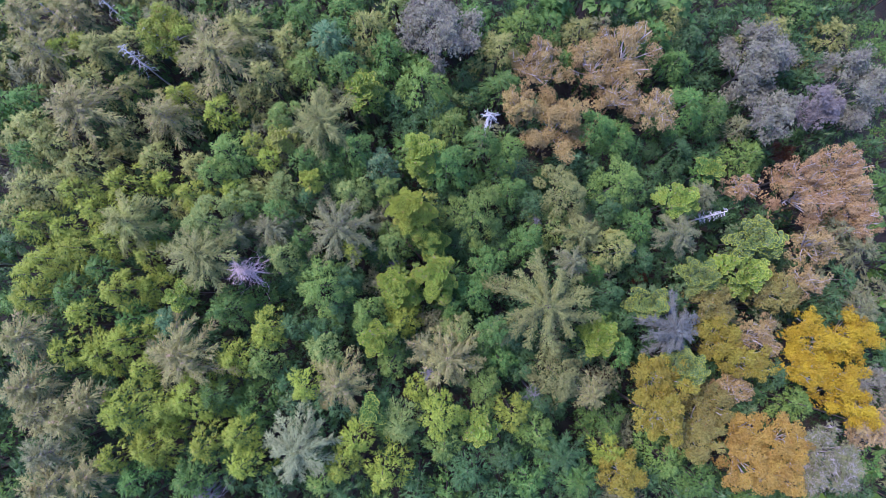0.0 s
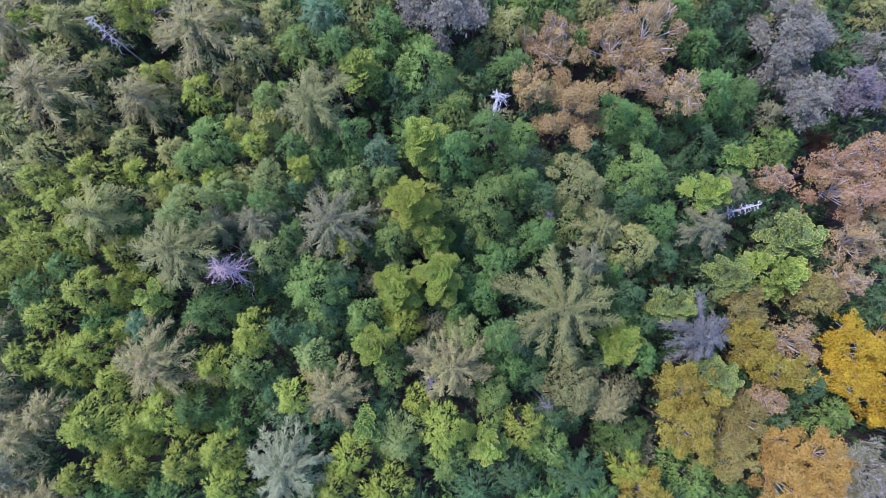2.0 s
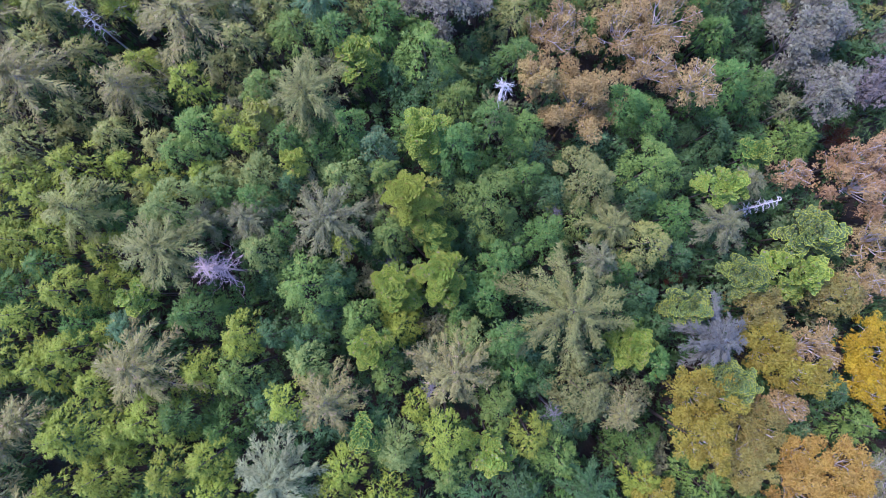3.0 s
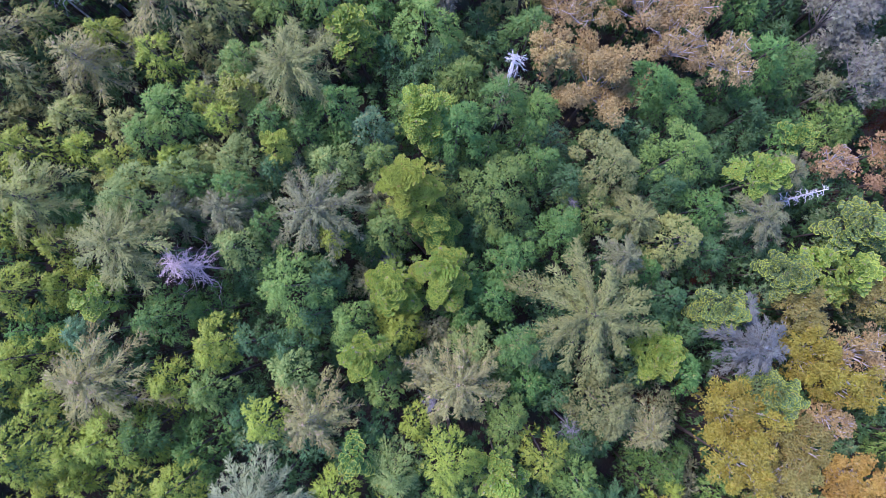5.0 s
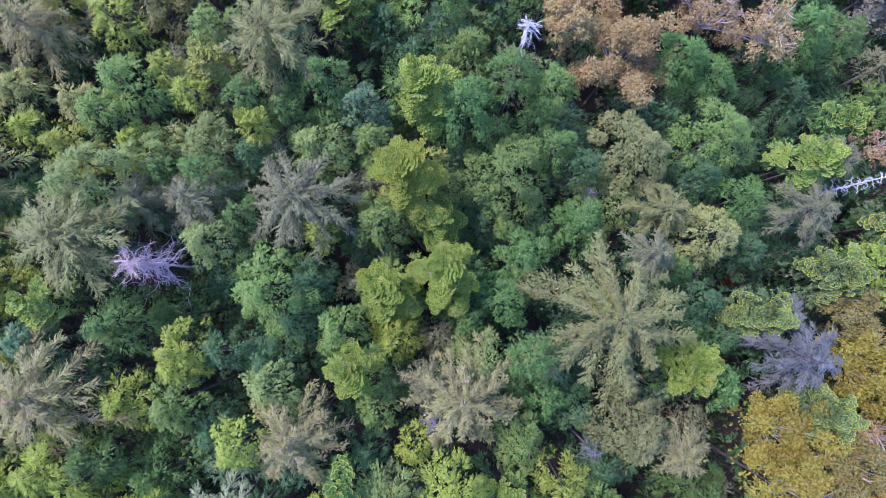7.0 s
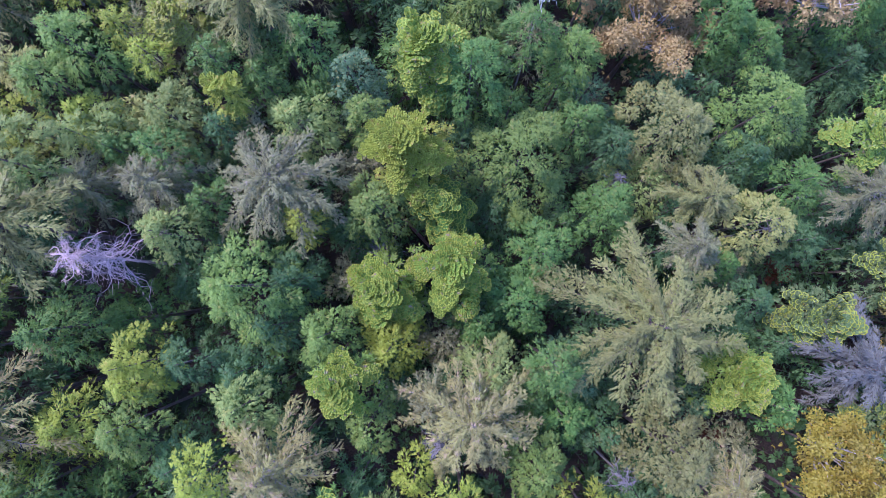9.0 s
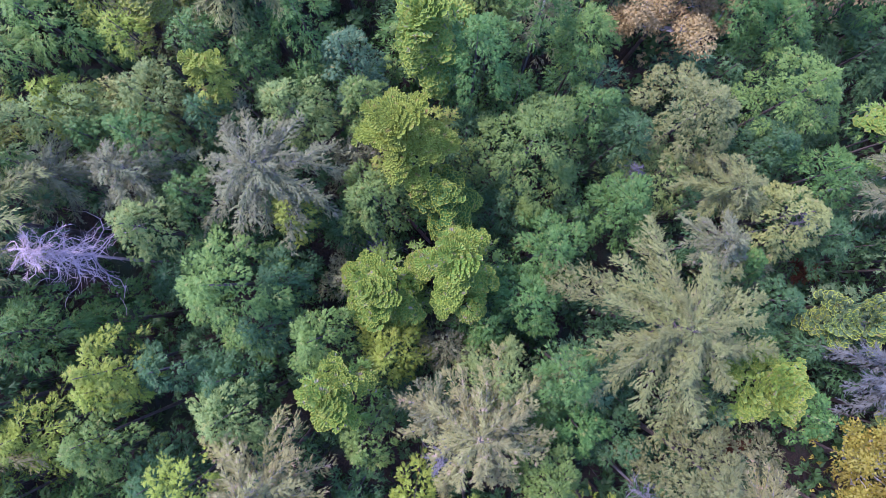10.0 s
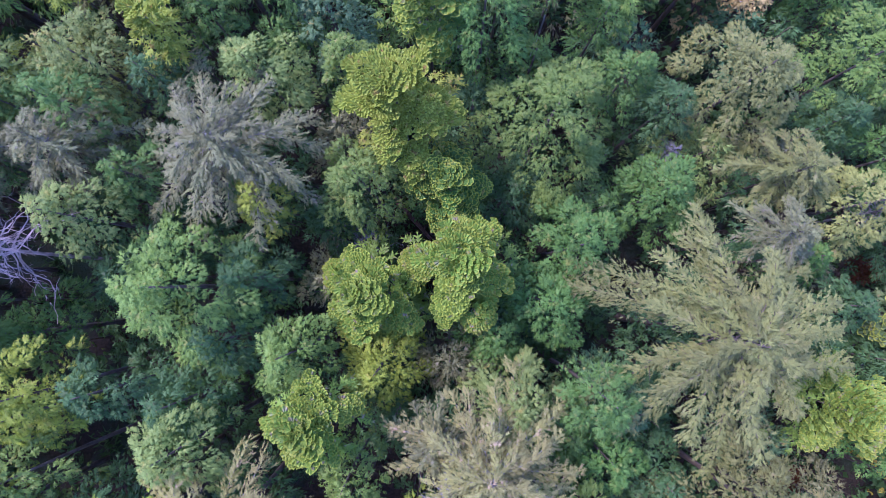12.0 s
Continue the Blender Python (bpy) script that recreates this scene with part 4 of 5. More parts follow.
broadleaf(48.86, 0.26, 14.06, 2.51, "tan")
broadleaf(35.77, -2.68, 14.93, 2.98, "olive")
broadleaf(43.73, -1.21, 15.30, 3.13, "olive")
broadleaf(36.11, -7.01, 15.59, 3.29, "yellowolive")
broadleaf(41.44, -7.05, 15.19, 3.47, "tan")
broadleaf(39.14, -10.12, 16.55, 3.24, "yellowolive")
broadleaf(48.85, -7.80, 15.19, 4.14, "yellow")
broadleaf(54.74, -7.16, 14.07, 3.78, "yellow")
broadleaf(51.64, -12.52, 15.02, 3.73, "yellow")
broadleaf(46.86, -11.33, 15.38, 2.46, "yellow")
broadleaf(21.75, -23.08, 20.93, 3.21, "yellowolive")
broadleaf(26.74, -12.20, 19.09, 3.77, "yellowolive")
broadleaf(26.28, -16.33, 21.75, 3.40, "yellowolive")
broadleaf(34.38, -15.61, 15.77, 3.69, "olive")
broadleaf(31.78, -19.23, 18.16, 3.58, "olive")
broadleaf(39.29, -19.14, 15.61, 2.87, "orangeyellow")
broadleaf(43.58, -20.23, 16.96, 3.39, "orangeyellow")
broadleaf(37.93, -22.64, 18.19, 3.57, "orangeyellow")
broadleaf(42.41, -24.21, 17.46, 3.20, "orangeyellow")
broadleaf(38.53, -13.64, 14.50, 2.49, "tan")
broadleaf(53.71, -16.13, 14.86, 3.32, "yellow")

# grey, half-bare trees
thin_tree(-0.29, 33.41, 19.33, 5.81, "grey")
thin_tree(45.31, 31.85, 11.11, 6.04, "grey")
thin_tree(45.44, 23.29, 13.28, 3.75, "grey")
thin_tree(58.71, 28.15, 11.19, 6.03, "grey")
thin_tree(53.09, 24.97, 11.53, 3.23, "purple")
thin_tree(49.68, -22.91, 16.54, 4.81, "S")
thin_tree(55.49, -18.67, 14.77, 3.26, "tan")
thin_tree(57.34, -13.75, 14.06, 3.29, "grey")

# dead standing trees
snag(-36.9, 27.0, 25.6, 1.0, DEAD_WHITE, "white weathered dead tree with stubby branches", 30, 7.0, stubs=0.6, haze=4)
snag(-39.6, 32.8, 26.0, 1.3, DEAD_WHITE, "tall dark dead trunk with white broken branches", 22, 9.0, lean=(-1.2, 1.0), thick=0.26)
snag(-45.5, 31.5, 26.5, 1.2, BARK_GREY, "grey bare dead tree trunk", 14, 6.0)
snag(-48.0, 29.0, 26.0, 1.1, BARK_GREY, "grey bare dead tree trunk", 14, 6.0)
snag(-22.6, 1.5, 27.0, 2.7, DEAD_PINK, "pinkish dead tree with long curved bare branches", 50, 6.5, twigs=7, haze=60, rise=0.1, stubs=0.4)
snag(5.5, 20.0, 22.6, 1.55, DEAD_WHITE, "small white dead tree with spiky bare branches", 22, 1.6, rise=0.55, haze=22)
snag(35.4, 9.0, 18.0, 0.95, DEAD_WHITE, "white weathered dead tree with short branches", 40, 8.5, stubs=0.5, haze=5, thick=0.2)
snag(-6.6, 2.6, 14.5, 1.9, DEAD_BLUE, "bluish-grey dead shrubby tree below the canopy", 26, 2.5, twigs=7, haze=20)
snag(-26.0, -23.6, 27.0, 2.6, DEAD_BLUE, "purplish-grey dead tree with a mass of bare twigs", 34, 4.0, twigs=7, haze=40)
snag(-1.6, -10.8, 20.5, 1.7, DEAD_BLUE, "mauve-grey dead twiggy tree between the green crowns", 24, 3.0, twigs=6, haze=30)
snag(12.6, 8.4, 13.2, 1.2, DEAD_BLUE, "mauve-grey dead twiggy tree between the green crowns", 24, 3.0, twigs=6, haze=30)
snag(24.8, 4.5, 14.0, 1.6, DEAD_BLUE, "mauve-grey dead twiggy tree between the green crowns", 22, 3.0, twigs=6, haze=26)
snag(11.2, -13.6, 18.5, 1.6, DEAD_BLUE, "mauve-grey dead twiggy tree beside the tall fir", 22, 3.0, twigs=6, haze=26)

# low rust-red bushes and fallen logs in the gaps
shrub(28.0, 1.0, 7.5, 1.2, "rust")
shrub(21.3, -13.0, 9.0, 1.2, "rust")
shrub(51.0, 19.5, 5.0, 1.8, "rust")
fallen_log(26.5, 10.5, 22, 7.0, 0.17, 0.8)
fallen_log(-4.6, 5.4, -48, 5.0, 0.22, 1.0)
fallen_log(54.5, 24.0, 25, 8.0, 0.3, 0.6)
fallen_log(41.0, 25.0, 18, 6.0, 0.28, 0.6)

# younger trees that fill the gaps below the canopy
# mostly dark K needles, so the shade of the gaps is painted into them
hemlock(61.1, -25.0, 13.8, 2.47, "S", low=True)
hemlock(62.1, -3.6, 13.3, 2.73, "K", low=True)
hemlock(59.0, -5.1, 12.8, 2.18, "K", low=True)
hemlock(-1.4, -4.2, 18.3, 2.32, "S", low=True)
hemlock(-51.9, 36.7, 24.3, 2.71, "G", low=True)
hemlock(-14.9, 41.0, 18.5, 2.61, "G", low=True)
hemlock(52.3, -1.8, 14.1, 2.25, "K", low=True)
hemlock(-28.7, -25.2, 27.7, 2.60, "G", low=True)
hemlock(4.2, -25.7, 21.4, 2.53, "K", low=True)
hemlock(21.0, -3.6, 14.5, 2.59, "K", low=True)
hemlock(17.7, -26.3, 19.9, 2.18, "K", low=True)
hemlock(15.3, 38.2, 15.1, 2.45, "G", low=True)
hemlock(34.4, 6.8, 10.4, 2.30, "K", low=True)
hemlock(-6.7, 36.1, 18.3, 2.93, "M", low=True)
hemlock(-56.0, -9.8, 28.8, 2.39, "G", low=True)
hemlock(45.7, -5.7, 10.7, 2.57, "S", low=True)
hemlock(51.5, 40.8, 8.0, 2.63, "K", low=True)
hemlock(-46.7, 38.5, 23.8, 2.45, "O", low=True)
hemlock(-49.0, 37.5, 23.2, 2.83, "S", low=True)
hemlock(1.0, 25.0, 14.6, 2.98, "M", low=True)
hemlock(38.1, 40.8, 9.2, 2.50, "K", low=True)
hemlock(25.0, 42.9, 11.8, 2.37, "K", low=True)
hemlock(59.8, -18.5, 14.3, 2.64, "K", low=True)
hemlock(-52.5, 24.7, 24.7, 2.88, "O", low=True)
hemlock(-25.8, 35.4, 20.5, 2.36, "S", low=True)
hemlock(-29.9, 36.4, 21.3, 2.68, "G", low=True)
hemlock(39.2, -3.5, 11.3, 2.67, "S", low=True)
hemlock(7.1, 38.6, 16.9, 3.02, "K", low=True)
hemlock(-27.2, 37.6, 22.0, 2.53, "G", low=True)
hemlock(63.4, -0.1, 12.4, 2.49, "K", low=True)
hemlock(51.6, -28.3, 15.1, 2.30, "K", low=True)
hemlock(-56.6, -23.8, 29.6, 2.19, "K", low=True)
hemlock(-8.4, 0.0, 17.3, 2.30, "S", low=True)
hemlock(58.7, 23.3, 8.1, 2.67, "K", low=True)
hemlock(-26.9, -27.2, 26.3, 2.26, "K", low=True)
hemlock(38.7, 33.1, 8.9, 2.43, "K", low=True)
hemlock(-3.8, 20.9, 16.7, 3.05, "K", low=True)
hemlock(62.2, 3.9, 12.2, 2.34, "K", low=True)
hemlock(37.1, 37.7, 10.4, 2.01, "K", low=True)
hemlock(8.4, -7.0, 17.3, 2.78, "B", low=True)
hemlock(25.0, 36.7, 12.2, 2.14, "K", low=True)
hemlock(22.0, 1.2, 12.8, 2.59, "S", low=True)
hemlock(11.8, 38.5, 15.5, 2.52, "G", low=True)
hemlock(-56.6, 15.4, 27.0, 2.44, "G", low=True)
hemlock(3.6, 13.4, 17.0, 2.90, "G", low=True)
hemlock(-41.3, -27.7, 29.9, 2.68, "K", low=True)
hemlock(-55.5, 33.0, 23.8, 2.97, "G", low=True)
hemlock(20.9, -29.1, 19.6, 2.29, "G", low=True)
hemlock(-49.8, 12.2, 25.1, 2.42, "S", low=True)
hemlock(-10.3, -5.7, 18.5, 2.76, "K", low=True)
hemlock(-51.5, -15.7, 28.3, 2.29, "K", low=True)
hemlock(59.9, -1.7, 13.2, 2.61, "S", low=True)
hemlock(53.8, 29.6, 9.0, 2.48, "K", low=True)
hemlock(-1.9, -27.8, 22.4, 2.18, "K", low=True)
hemlock(-1.6, 19.0, 16.9, 3.00, "K", low=True)
hemlock(52.2, -4.3, 13.2, 2.01, "K", low=True)
hemlock(-13.0, 35.5, 19.4, 2.76, "G", low=True)
hemlock(-44.1, 42.7, 22.5, 2.40, "S", low=True)
hemlock(-33.5, -7.5, 23.4, 2.72, "B", low=True)
hemlock(-19.2, -22.9, 25.7, 2.11, "K", low=True)
hemlock(1.8, -27.4, 23.2, 2.02, "G", low=True)
hemlock(56.1, -24.3, 14.2, 2.30, "G", low=True)
hemlock(-11.3, -24.4, 25.1, 2.41, "K", low=True)
hemlock(33.7, 14.7, 7.5, 2.34, "K", low=True)
hemlock(46.8, -28.3, 15.7, 2.57, "G", low=True)
hemlock(36.7, -28.9, 16.9, 2.68, "G", low=True)
hemlock(-37.0, -29.9, 28.3, 2.65, "K", low=True)
hemlock(0.8, -2.0, 17.6, 2.82, "K", low=True)
hemlock(62.9, 25.6, 8.0, 2.23, "K", low=True)
hemlock(-22.5, 29.0, 20.8, 3.05, "S", low=True)
hemlock(28.6, -30.7, 18.0, 2.57, "K", low=True)
hemlock(-48.0, -5.8, 27.1, 2.16, "G", low=True)
hemlock(-7.9, 27.2, 16.9, 2.26, "G", low=True)
hemlock(14.0, -28.0, 19.8, 2.27, "K", low=True)
hemlock(-4.0, 29.7, 16.3, 2.33, "G", low=True)
hemlock(18.0, 24.6, 10.9, 2.52, "K", low=True)
hemlock(23.7, -20.0, 14.9, 2.36, "S", low=True)
hemlock(34.5, -26.2, 17.5, 2.62, "K", low=True)
hemlock(60.7, -14.3, 13.0, 2.28, "G", low=True)
hemlock(-13.4, 38.7, 20.3, 2.63, "M", low=True)
hemlock(44.4, 12.9, 7.2, 2.24, "K", low=True)
hemlock(29.0, 38.5, 9.9, 2.65, "K", low=True)
hemlock(-48.7, 40.1, 23.9, 2.73, "G", low=True)
hemlock(-13.5, 24.8, 17.0, 2.41, "S", low=True)
hemlock(-40.9, 30.6, 20.4, 2.45, "S", low=True)
hemlock(-55.4, -1.5, 27.0, 2.12, "K", low=True)
hemlock(-7.1, 42.5, 17.6, 2.39, "G", low=True)
hemlock(12.6, 24.0, 13.7, 2.88, "B", low=True)
hemlock(-21.2, 42.2, 19.7, 2.36, "G", low=True)
hemlock(47.2, -3.3, 10.9, 2.51, "K", low=True)
hemlock(-1.8, 41.9, 18.4, 2.44, "K", low=True)
hemlock(40.8, 25.1, 6.2, 2.73, "K", low=True)
hemlock(43.7, 27.1, 6.9, 2.39, "K", low=True)
hemlock(-31.1, 24.9, 18.6, 2.59, "S", low=True)
hemlock(14.5, 8.2, 15.1, 3.27, "M", low=True)
hemlock(-49.1, 7.9, 27.3, 2.70, "O", low=True)
hemlock(62.5, 15.2, 10.1, 2.17, "K", low=True)
hemlock(43.1, -28.3, 16.0, 2.36, "K", low=True)
hemlock(38.8, 10.9, 9.3, 2.53, "K", low=True)
hemlock(-49.7, -11.5, 27.4, 2.04, "K", low=True)
hemlock(35.8, -11.1, 12.1, 2.32, "K", low=True)
hemlock(-18.4, 0.3, 20.6, 2.63, "K", low=True)
hemlock(-3.8, 39.1, 17.3, 2.81, "G", low=True)
hemlock(63.6, -29.8, 15.3, 2.29, "K", low=True)
hemlock(47.5, 42.9, 7.6, 2.01, "K", low=True)
hemlock(-30.0, 31.9, 22.8, 3.02, "S", low=True)
hemlock(32.0, -31.0, 17.3, 2.44, "G", low=True)
hemlock(27.3, 19.6, 9.9, 2.14, "K", low=True)
hemlock(-35.3, 33.0, 22.7, 2.74, "S", low=True)
hemlock(-33.7, 42.3, 20.8, 2.86, "G", low=True)
hemlock(-42.3, -24.1, 28.9, 2.33, "K", low=True)
hemlock(28.4, 42.9, 10.3, 2.43, "K", low=True)
hemlock(-53.7, -13.2, 29.2, 2.60, "K", low=True)
hemlock(40.6, -30.2, 16.5, 2.72, "K", low=True)
hemlock(2.8, 28.2, 13.6, 2.80, "K", low=True)
hemlock(32.9, 40.1, 10.1, 2.58, "K", low=True)
hemlock(55.1, 21.3, 8.8, 2.70, "K", low=True)
hemlock(-46.2, -29.6, 30.1, 2.29, "G", low=True)
hemlock(-30.0, 6.7, 21.9, 2.46, "G", low=True)
hemlock(25.0, -30.7, 19.5, 2.27, "K", low=True)
hemlock(-34.2, -25.1, 28.8, 2.55, "K", low=True)
hemlock(5.2, -8.8, 16.5, 2.20, "S", low=True)
hemlock(62.2, -16.6, 13.5, 2.49, "G", low=True)
hemlock(45.6, 39.4, 9.6, 2.42, "K", low=True)
hemlock(-52.0, 0.7, 27.4, 2.19, "K", low=True)
hemlock(25.6, -24.4, 17.9, 2.12, "K", low=True)
hemlock(63.7, 34.6, 7.9, 2.66, "K", low=True)
hemlock(-51.6, 7.7, 26.7, 2.74, "G", low=True)
hemlock(41.7, -16.9, 11.2, 2.26, "B", low=True)
hemlock(-41.4, 36.2, 23.2, 2.61, "S", low=True)
hemlock(-8.3, 4.0, 17.9, 2.21, "K", low=True)
hemlock(-10.9, 14.0, 18.8, 3.17, "G", low=True)
hemlock(-45.0, 40.4, 22.3, 2.46, "S", low=True)
hemlock(-56.7, 39.3, 24.9, 2.93, "G", low=True)
hemlock(-43.8, -21.7, 27.7, 2.25, "K", low=True)
hemlock(-50.1, -3.9, 27.6, 2.10, "G", low=True)
hemlock(-38.6, -23.4, 29.1, 2.10, "K", low=True)
hemlock(-29.3, 40.6, 21.7, 3.06, "O", low=True)
hemlock(49.4, -30.5, 16.1, 2.73, "G", low=True)
hemlock(59.1, -10.0, 13.0, 2.02, "K", low=True)
hemlock(-23.8, -30.8, 26.9, 2.32, "G", low=True)
hemlock(-55.4, 6.3, 26.6, 2.58, "S", low=True)
hemlock(-19.8, -29.0, 25.4, 2.18, "K", low=True)
hemlock(10.2, 15.7, 14.1, 2.89, "B", low=True)
hemlock(7.0, -25.5, 21.1, 2.49, "K", low=True)
hemlock(-52.5, -21.1, 29.8, 2.10, "K", low=True)
hemlock(10.8, -25.8, 19.8, 2.39, "K", low=True)
hemlock(-54.8, 28.4, 25.0, 2.95, "S", low=True)
hemlock(14.5, -15.0, 16.7, 2.62, "K", low=True)
hemlock(50.8, 30.6, 7.7, 2.11, "K", low=True)
hemlock(61.0, -29.3, 14.8, 2.27, "K", low=True)
hemlock(31.5, 3.0, 11.1, 2.50, "K", low=True)
hemlock(38.1, 29.6, 8.0, 2.34, "K", low=True)
hemlock(1.2, 40.7, 16.7, 2.26, "K", low=True)
hemlock(42.4, 39.8, 8.2, 2.07, "K", low=True)
hemlock(-0.8, -30.5, 23.3, 2.44, "K", low=True)
hemlock(54.1, -30.2, 14.5, 2.58, "K", low=True)
hemlock(-48.3, -23.8, 29.7, 2.59, "G", low=True)
hemlock(30.2, 15.5, 9.5, 2.36, "K", low=True)
hemlock(-46.4, -8.2, 27.3, 2.72, "K", low=True)
hemlock(4.7, 42.1, 16.8, 2.58, "M", low=True)
hemlock(-4.8, 18.2, 16.5, 2.83, "G", low=True)
hemlock(0.3, -25.6, 22.6, 2.55, "G", low=True)
hemlock(48.0, 19.3, 5.5, 2.66, "K", low=True)
hemlock(-47.3, 34.4, 23.7, 2.30, "O", low=True)
hemlock(-43.8, 35.2, 23.4, 2.61, "S", low=True)
hemlock(-21.6, 3.6, 18.7, 2.97, "K", low=True)
hemlock(20.3, 41.8, 13.3, 2.73, "K", low=True)
hemlock(-0.1, 11.0, 15.9, 3.32, "K", low=True)
hemlock(-52.0, 17.8, 25.8, 2.59, "G", low=True)
hemlock(-18.0, 42.5, 19.9, 2.91, "G", low=True)
hemlock(-52.6, 14.7, 26.0, 2.99, "S", low=True)
hemlock(-51.8, 40.1, 23.3, 2.92, "G", low=True)
hemlock(-21.4, 22.2, 17.6, 2.37, "O", low=True)
hemlock(-20.5, -26.0, 26.5, 2.09, "G", low=True)
hemlock(42.4, -14.5, 12.5, 2.62, "K", low=True)
hemlock(-51.7, 27.6, 24.9, 3.02, "O", low=True)
hemlock(-48.8, 4.8, 27.0, 2.02, "K", low=True)
hemlock(-40.5, -10.7, 23.3, 2.32, "K", low=True)
hemlock(10.9, -8.4, 14.9, 2.28, "K", low=True)
hemlock(40.3, 38.0, 9.3, 2.70, "K", low=True)
hemlock(6.2, -28.8, 21.7, 2.02, "K", low=True)
hemlock(8.0, 4.6, 14.5, 2.52, "K", low=True)
hemlock(21.9, 36.0, 13.9, 2.40, "S", low=True)
hemlock(-17.2, 38.4, 19.0, 2.60, "G", low=True)
hemlock(16.7, 30.9, 13.3, 2.04, "G", low=True)
hemlock(-53.5, -18.7, 29.7, 2.42, "K", low=True)
hemlock(58.8, 40.6, 8.1, 2.57, "K", low=True)
hemlock(-41.4, 40.9, 22.0, 2.32, "O", low=True)
hemlock(18.1, 17.5, 11.8, 2.44, "B", low=True)
hemlock(-55.1, 12.8, 25.8, 2.42, "G", low=True)
hemlock(-22.7, 12.4, 20.6, 2.52, "O", low=True)
hemlock(-10.3, 40.2, 18.2, 2.86, "K", low=True)
hemlock(-45.4, -24.0, 28.2, 2.24, "K", low=True)
hemlock(-52.2, 32.4, 24.2, 2.41, "O", low=True)
hemlock(21.5, -12.9, 14.1, 2.64, "S", low=True)
hemlock(44.3, 9.7, 10.2, 2.43, "K", low=True)
hemlock(62.6, -7.6, 13.7, 2.20, "K", low=True)
hemlock(-34.7, 37.1, 22.3, 2.89, "S", low=True)
hemlock(-3.2, -24.2, 23.2, 2.30, "K", low=True)
hemlock(-46.8, -12.1, 28.0, 2.45, "K", low=True)
hemlock(-45.5, -19.5, 27.8, 2.46, "K", low=True)
hemlock(-56.3, 23.9, 26.2, 2.92, "G", low=True)
hemlock(32.2, -2.3, 10.9, 2.48, "B", low=True)
hemlock(1.5, 17.3, 15.5, 2.39, "K", low=True)
hemlock(47.0, 3.8, 10.5, 2.08, "K", low=True)
hemlock(-54.1, -25.6, 30.8, 2.55, "K", low=True)
hemlock(53.4, 36.0, 7.4, 2.41, "K", low=True)
hemlock(26.8, 16.2, 9.7, 2.57, "K", low=True)
hemlock(-38.4, 35.9, 21.7, 2.35, "O", low=True)
hemlock(63.5, -12.1, 13.3, 2.66, "K", low=True)
hemlock(-37.2, -15.2, 23.8, 2.51, "B", low=True)
hemlock(-23.6, -22.1, 25.6, 2.06, "K", low=True)
hemlock(47.9, 27.0, 4.9, 2.32, "K", low=True)
hemlock(-39.0, 25.7, 21.0, 2.40, "G", low=True)
hemlock(-56.8, -30.5, 31.5, 2.34, "K", low=True)
hemlock(-50.4, -19.0, 29.2, 2.32, "K", low=True)
hemlock(-56.5, 2.0, 27.3, 2.45, "G", low=True)
hemlock(57.4, 42.8, 6.7, 2.68, "K", low=True)
hemlock(-14.6, -27.1, 24.7, 2.42, "K", low=True)
hemlock(35.4, -19.1, 12.8, 2.46, "S", low=True)
hemlock(-49.0, -13.7, 27.4, 2.01, "K", low=True)
hemlock(-26.3, 40.4, 21.0, 2.50, "S", low=True)
hemlock(-20.9, 38.7, 20.5, 3.00, "G", low=True)
hemlock(38.8, -26.6, 16.1, 2.59, "G", low=True)
hemlock(-16.7, 2.4, 20.4, 2.48, "K", low=True)
hemlock(54.5, 32.6, 8.8, 2.32, "K", low=True)
hemlock(-23.5, 19.0, 19.0, 3.05, "S", low=True)
hemlock(-36.2, 21.7, 19.2, 2.45, "S", low=True)
hemlock(54.0, 7.1, 13.3, 2.23, "S", low=True)
hemlock(-48.9, -16.7, 29.0, 2.66, "G", low=True)
hemlock(-46.1, 21.4, 23.8, 2.73, "S", low=True)
hemlock(-50.8, 20.4, 26.1, 2.30, "G", low=True)
hemlock(-32.2, 9.0, 21.5, 2.40, "O", low=True)
hemlock(41.6, 10.8, 9.0, 2.36, "K", low=True)
hemlock(28.5, 13.3, 10.2, 2.40, "K", low=True)
hemlock(63.6, 12.8, 9.4, 2.24, "K", low=True)
hemlock(3.9, 35.9, 17.2, 2.76, "G", low=True)
hemlock(62.9, 39.3, 7.5, 2.50, "K", low=True)
hemlock(7.8, -30.7, 21.1, 2.07, "K", low=True)
hemlock(54.5, 0.6, 13.4, 2.29, "K", low=True)
hemlock(-38.8, 41.4, 23.2, 2.86, "G", low=True)
hemlock(11.5, -20.6, 15.7, 2.30, "K", low=True)
hemlock(-13.2, -14.3, 21.5, 2.34, "B", low=True)
hemlock(-41.0, -30.9, 30.2, 2.13, "K", low=True)
hemlock(-49.4, -27.8, 28.9, 2.52, "K", low=True)
hemlock(5.5, 20.2, 15.4, 2.40, "S", low=True)
hemlock(-54.7, 19.2, 25.4, 3.02, "G", low=True)
hemlock(-47.8, -1.8, 26.9, 2.57, "G", low=True)
hemlock(-7.5, 8.7, 18.1, 2.69, "S", low=True)
hemlock(-38.7, 32.9, 23.1, 2.86, "G", low=True)
hemlock(23.7, -27.6, 18.2, 2.45, "S", low=True)
hemlock(55.5, 39.7, 8.6, 2.25, "K", low=True)
hemlock(-47.5, 42.5, 22.2, 2.98, "G", low=True)
hemlock(21.4, -26.1, 18.2, 2.06, "S", low=True)
hemlock(62.4, 31.4, 8.1, 2.08, "K", low=True)
hemlock(-4.6, 42.2, 18.0, 2.36, "M", low=True)
hemlock(39.8, 18.9, 7.4, 2.47, "K", low=True)
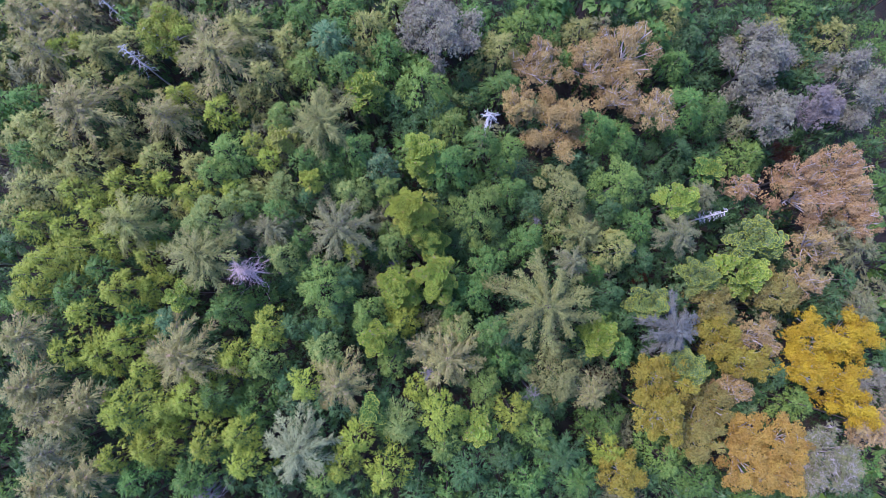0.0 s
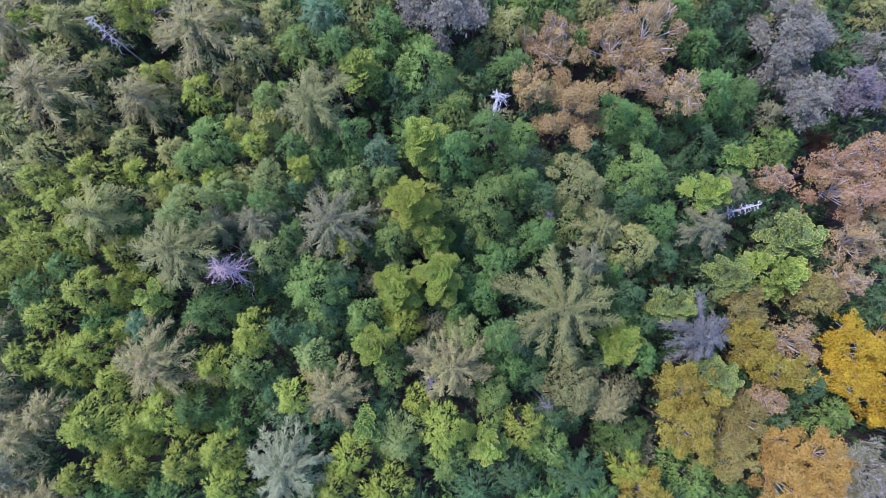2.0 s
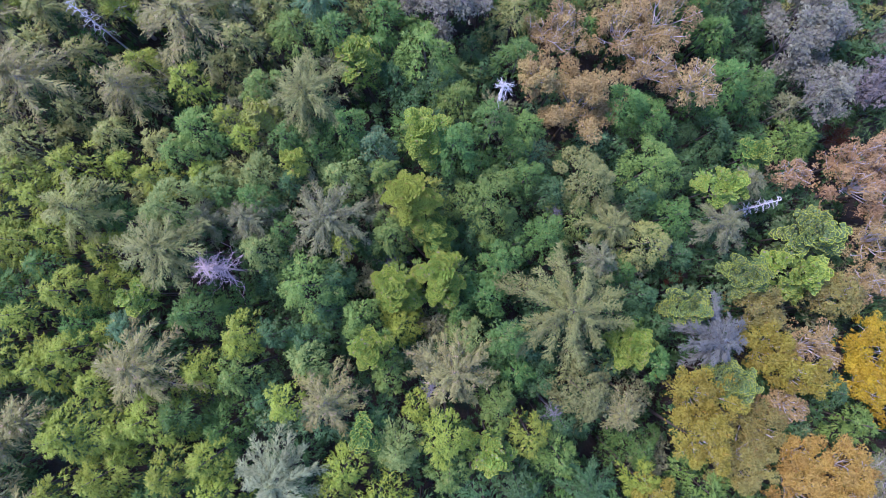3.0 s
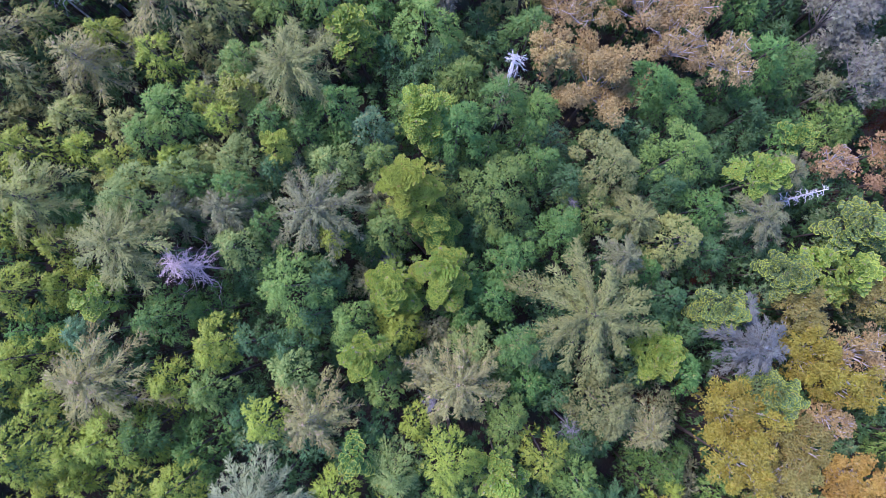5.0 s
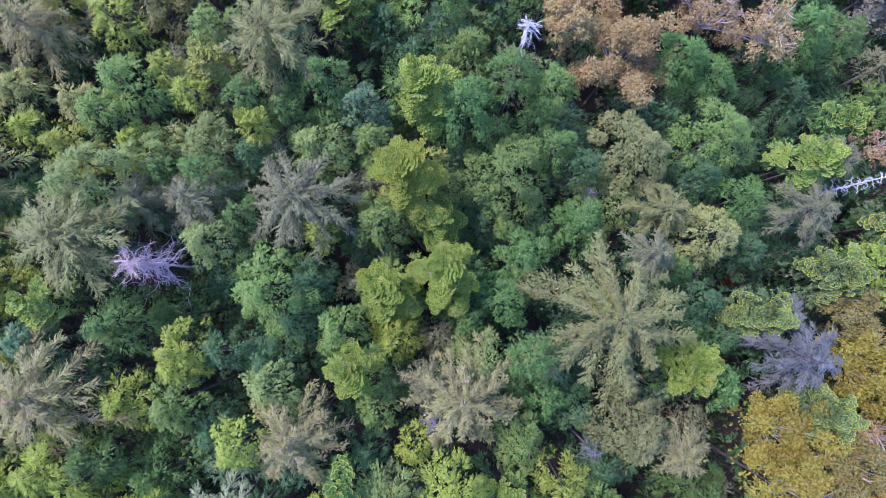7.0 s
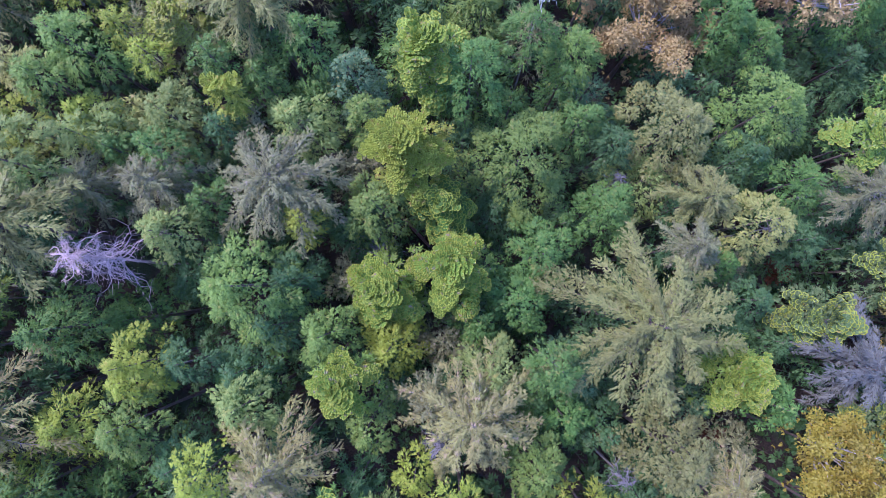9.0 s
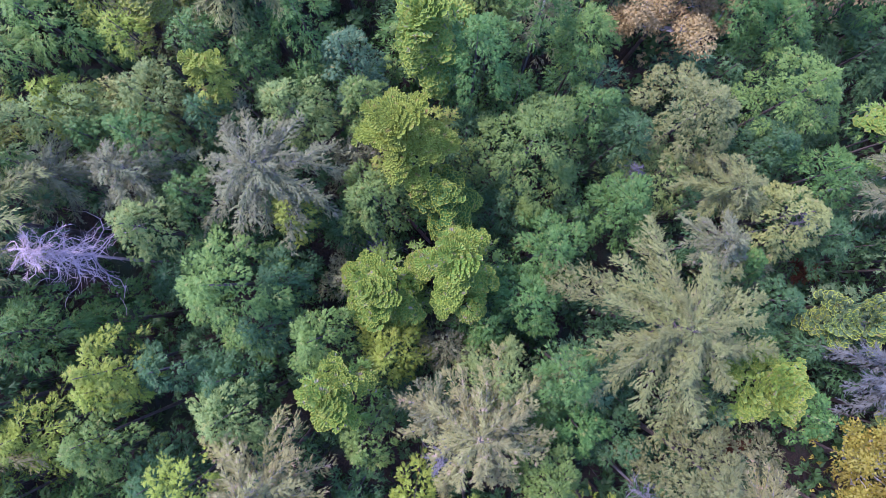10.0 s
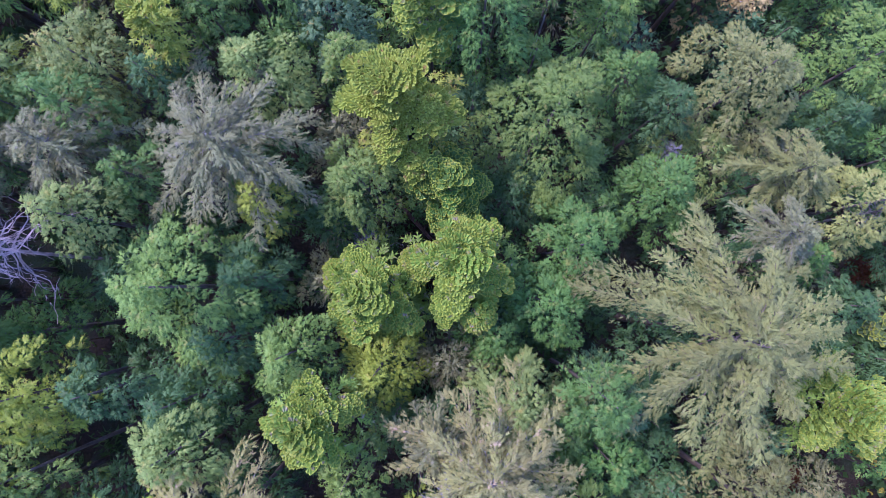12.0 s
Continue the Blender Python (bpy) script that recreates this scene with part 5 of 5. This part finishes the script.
hemlock(-44.3, -17.2, 25.9, 2.46, "K", low=True)
hemlock(39.3, 22.1, 6.4, 2.67, "K", low=True)
hemlock(-8.4, -26.5, 23.6, 2.70, "G", low=True)
hemlock(-52.7, -7.1, 27.4, 2.58, "G", low=True)
hemlock(-30.9, 0.9, 20.3, 2.04, "K", low=True)
hemlock(7.4, -9.6, 15.6, 2.74, "K", low=True)
hemlock(-29.8, -20.8, 23.2, 2.05, "K", low=True)
hemlock(29.5, -26.5, 17.4, 2.58, "K", low=True)
hemlock(-49.5, 17.3, 26.4, 2.99, "O", low=True)
hemlock(4.0, 25.5, 14.4, 2.59, "K", low=True)
hemlock(-56.7, -20.1, 29.1, 2.53, "K", low=True)
hemlock(53.8, -26.9, 15.7, 2.30, "K", low=True)
hemlock(18.3, -9.6, 14.1, 2.21, "B", low=True)
hemlock(-23.6, 34.1, 20.4, 2.64, "G", low=True)
hemlock(11.7, 42.6, 14.9, 2.64, "G", low=True)
hemlock(-6.4, -18.1, 18.5, 2.25, "G", low=True)
hemlock(63.7, 42.6, 7.2, 2.31, "K", low=True)
hemlock(-12.0, -28.1, 25.8, 2.23, "K", low=True)
hemlock(-49.7, 25.2, 25.0, 2.62, "S", low=True)
hemlock(-53.2, 2.9, 26.5, 2.73, "K", low=True)
hemlock(-4.6, -7.3, 17.7, 2.93, "K", low=True)
hemlock(49.7, 23.8, 5.8, 2.11, "K", low=True)
hemlock(-53.9, -3.4, 27.2, 2.51, "G", low=True)
hemlock(32.4, -7.0, 13.4, 2.22, "K", low=True)
hemlock(51.4, 0.8, 12.0, 2.64, "S", low=True)
hemlock(26.2, 10.5, 10.7, 2.45, "K", low=True)
hemlock(54.0, 42.2, 7.8, 2.22, "K", low=True)
hemlock(-33.6, -30.3, 27.8, 2.53, "K", low=True)
hemlock(39.3, -16.4, 11.9, 2.69, "K", low=True)
hemlock(19.9, 8.3, 12.9, 2.50, "S", low=True)
hemlock(36.2, 2.1, 12.0, 2.28, "K", low=True)
hemlock(-3.6, -30.4, 23.7, 2.04, "K", low=True)
hemlock(63.9, -22.8, 14.7, 2.75, "K", low=True)
hemlock(-18.0, -14.0, 21.8, 2.65, "B", low=True)
hemlock(20.4, 16.3, 12.6, 2.14, "K", low=True)
hemlock(25.1, 40.2, 11.9, 2.01, "K", low=True)
hemlock(-55.9, -17.1, 29.8, 2.12, "G", low=True)
hemlock(-29.2, -29.7, 28.0, 2.44, "K", low=True)
hemlock(-55.8, 42.0, 23.9, 3.02, "O", low=True)
hemlock(13.6, -23.8, 19.5, 2.50, "K", low=True)
hemlock(-25.1, -20.0, 21.7, 2.60, "G", low=True)
hemlock(16.3, 41.7, 14.3, 2.46, "K", low=True)
hemlock(-13.2, 32.9, 19.2, 1.94, "G", low=True)

undergrowth()
sapling_thicket()
forest_beyond()
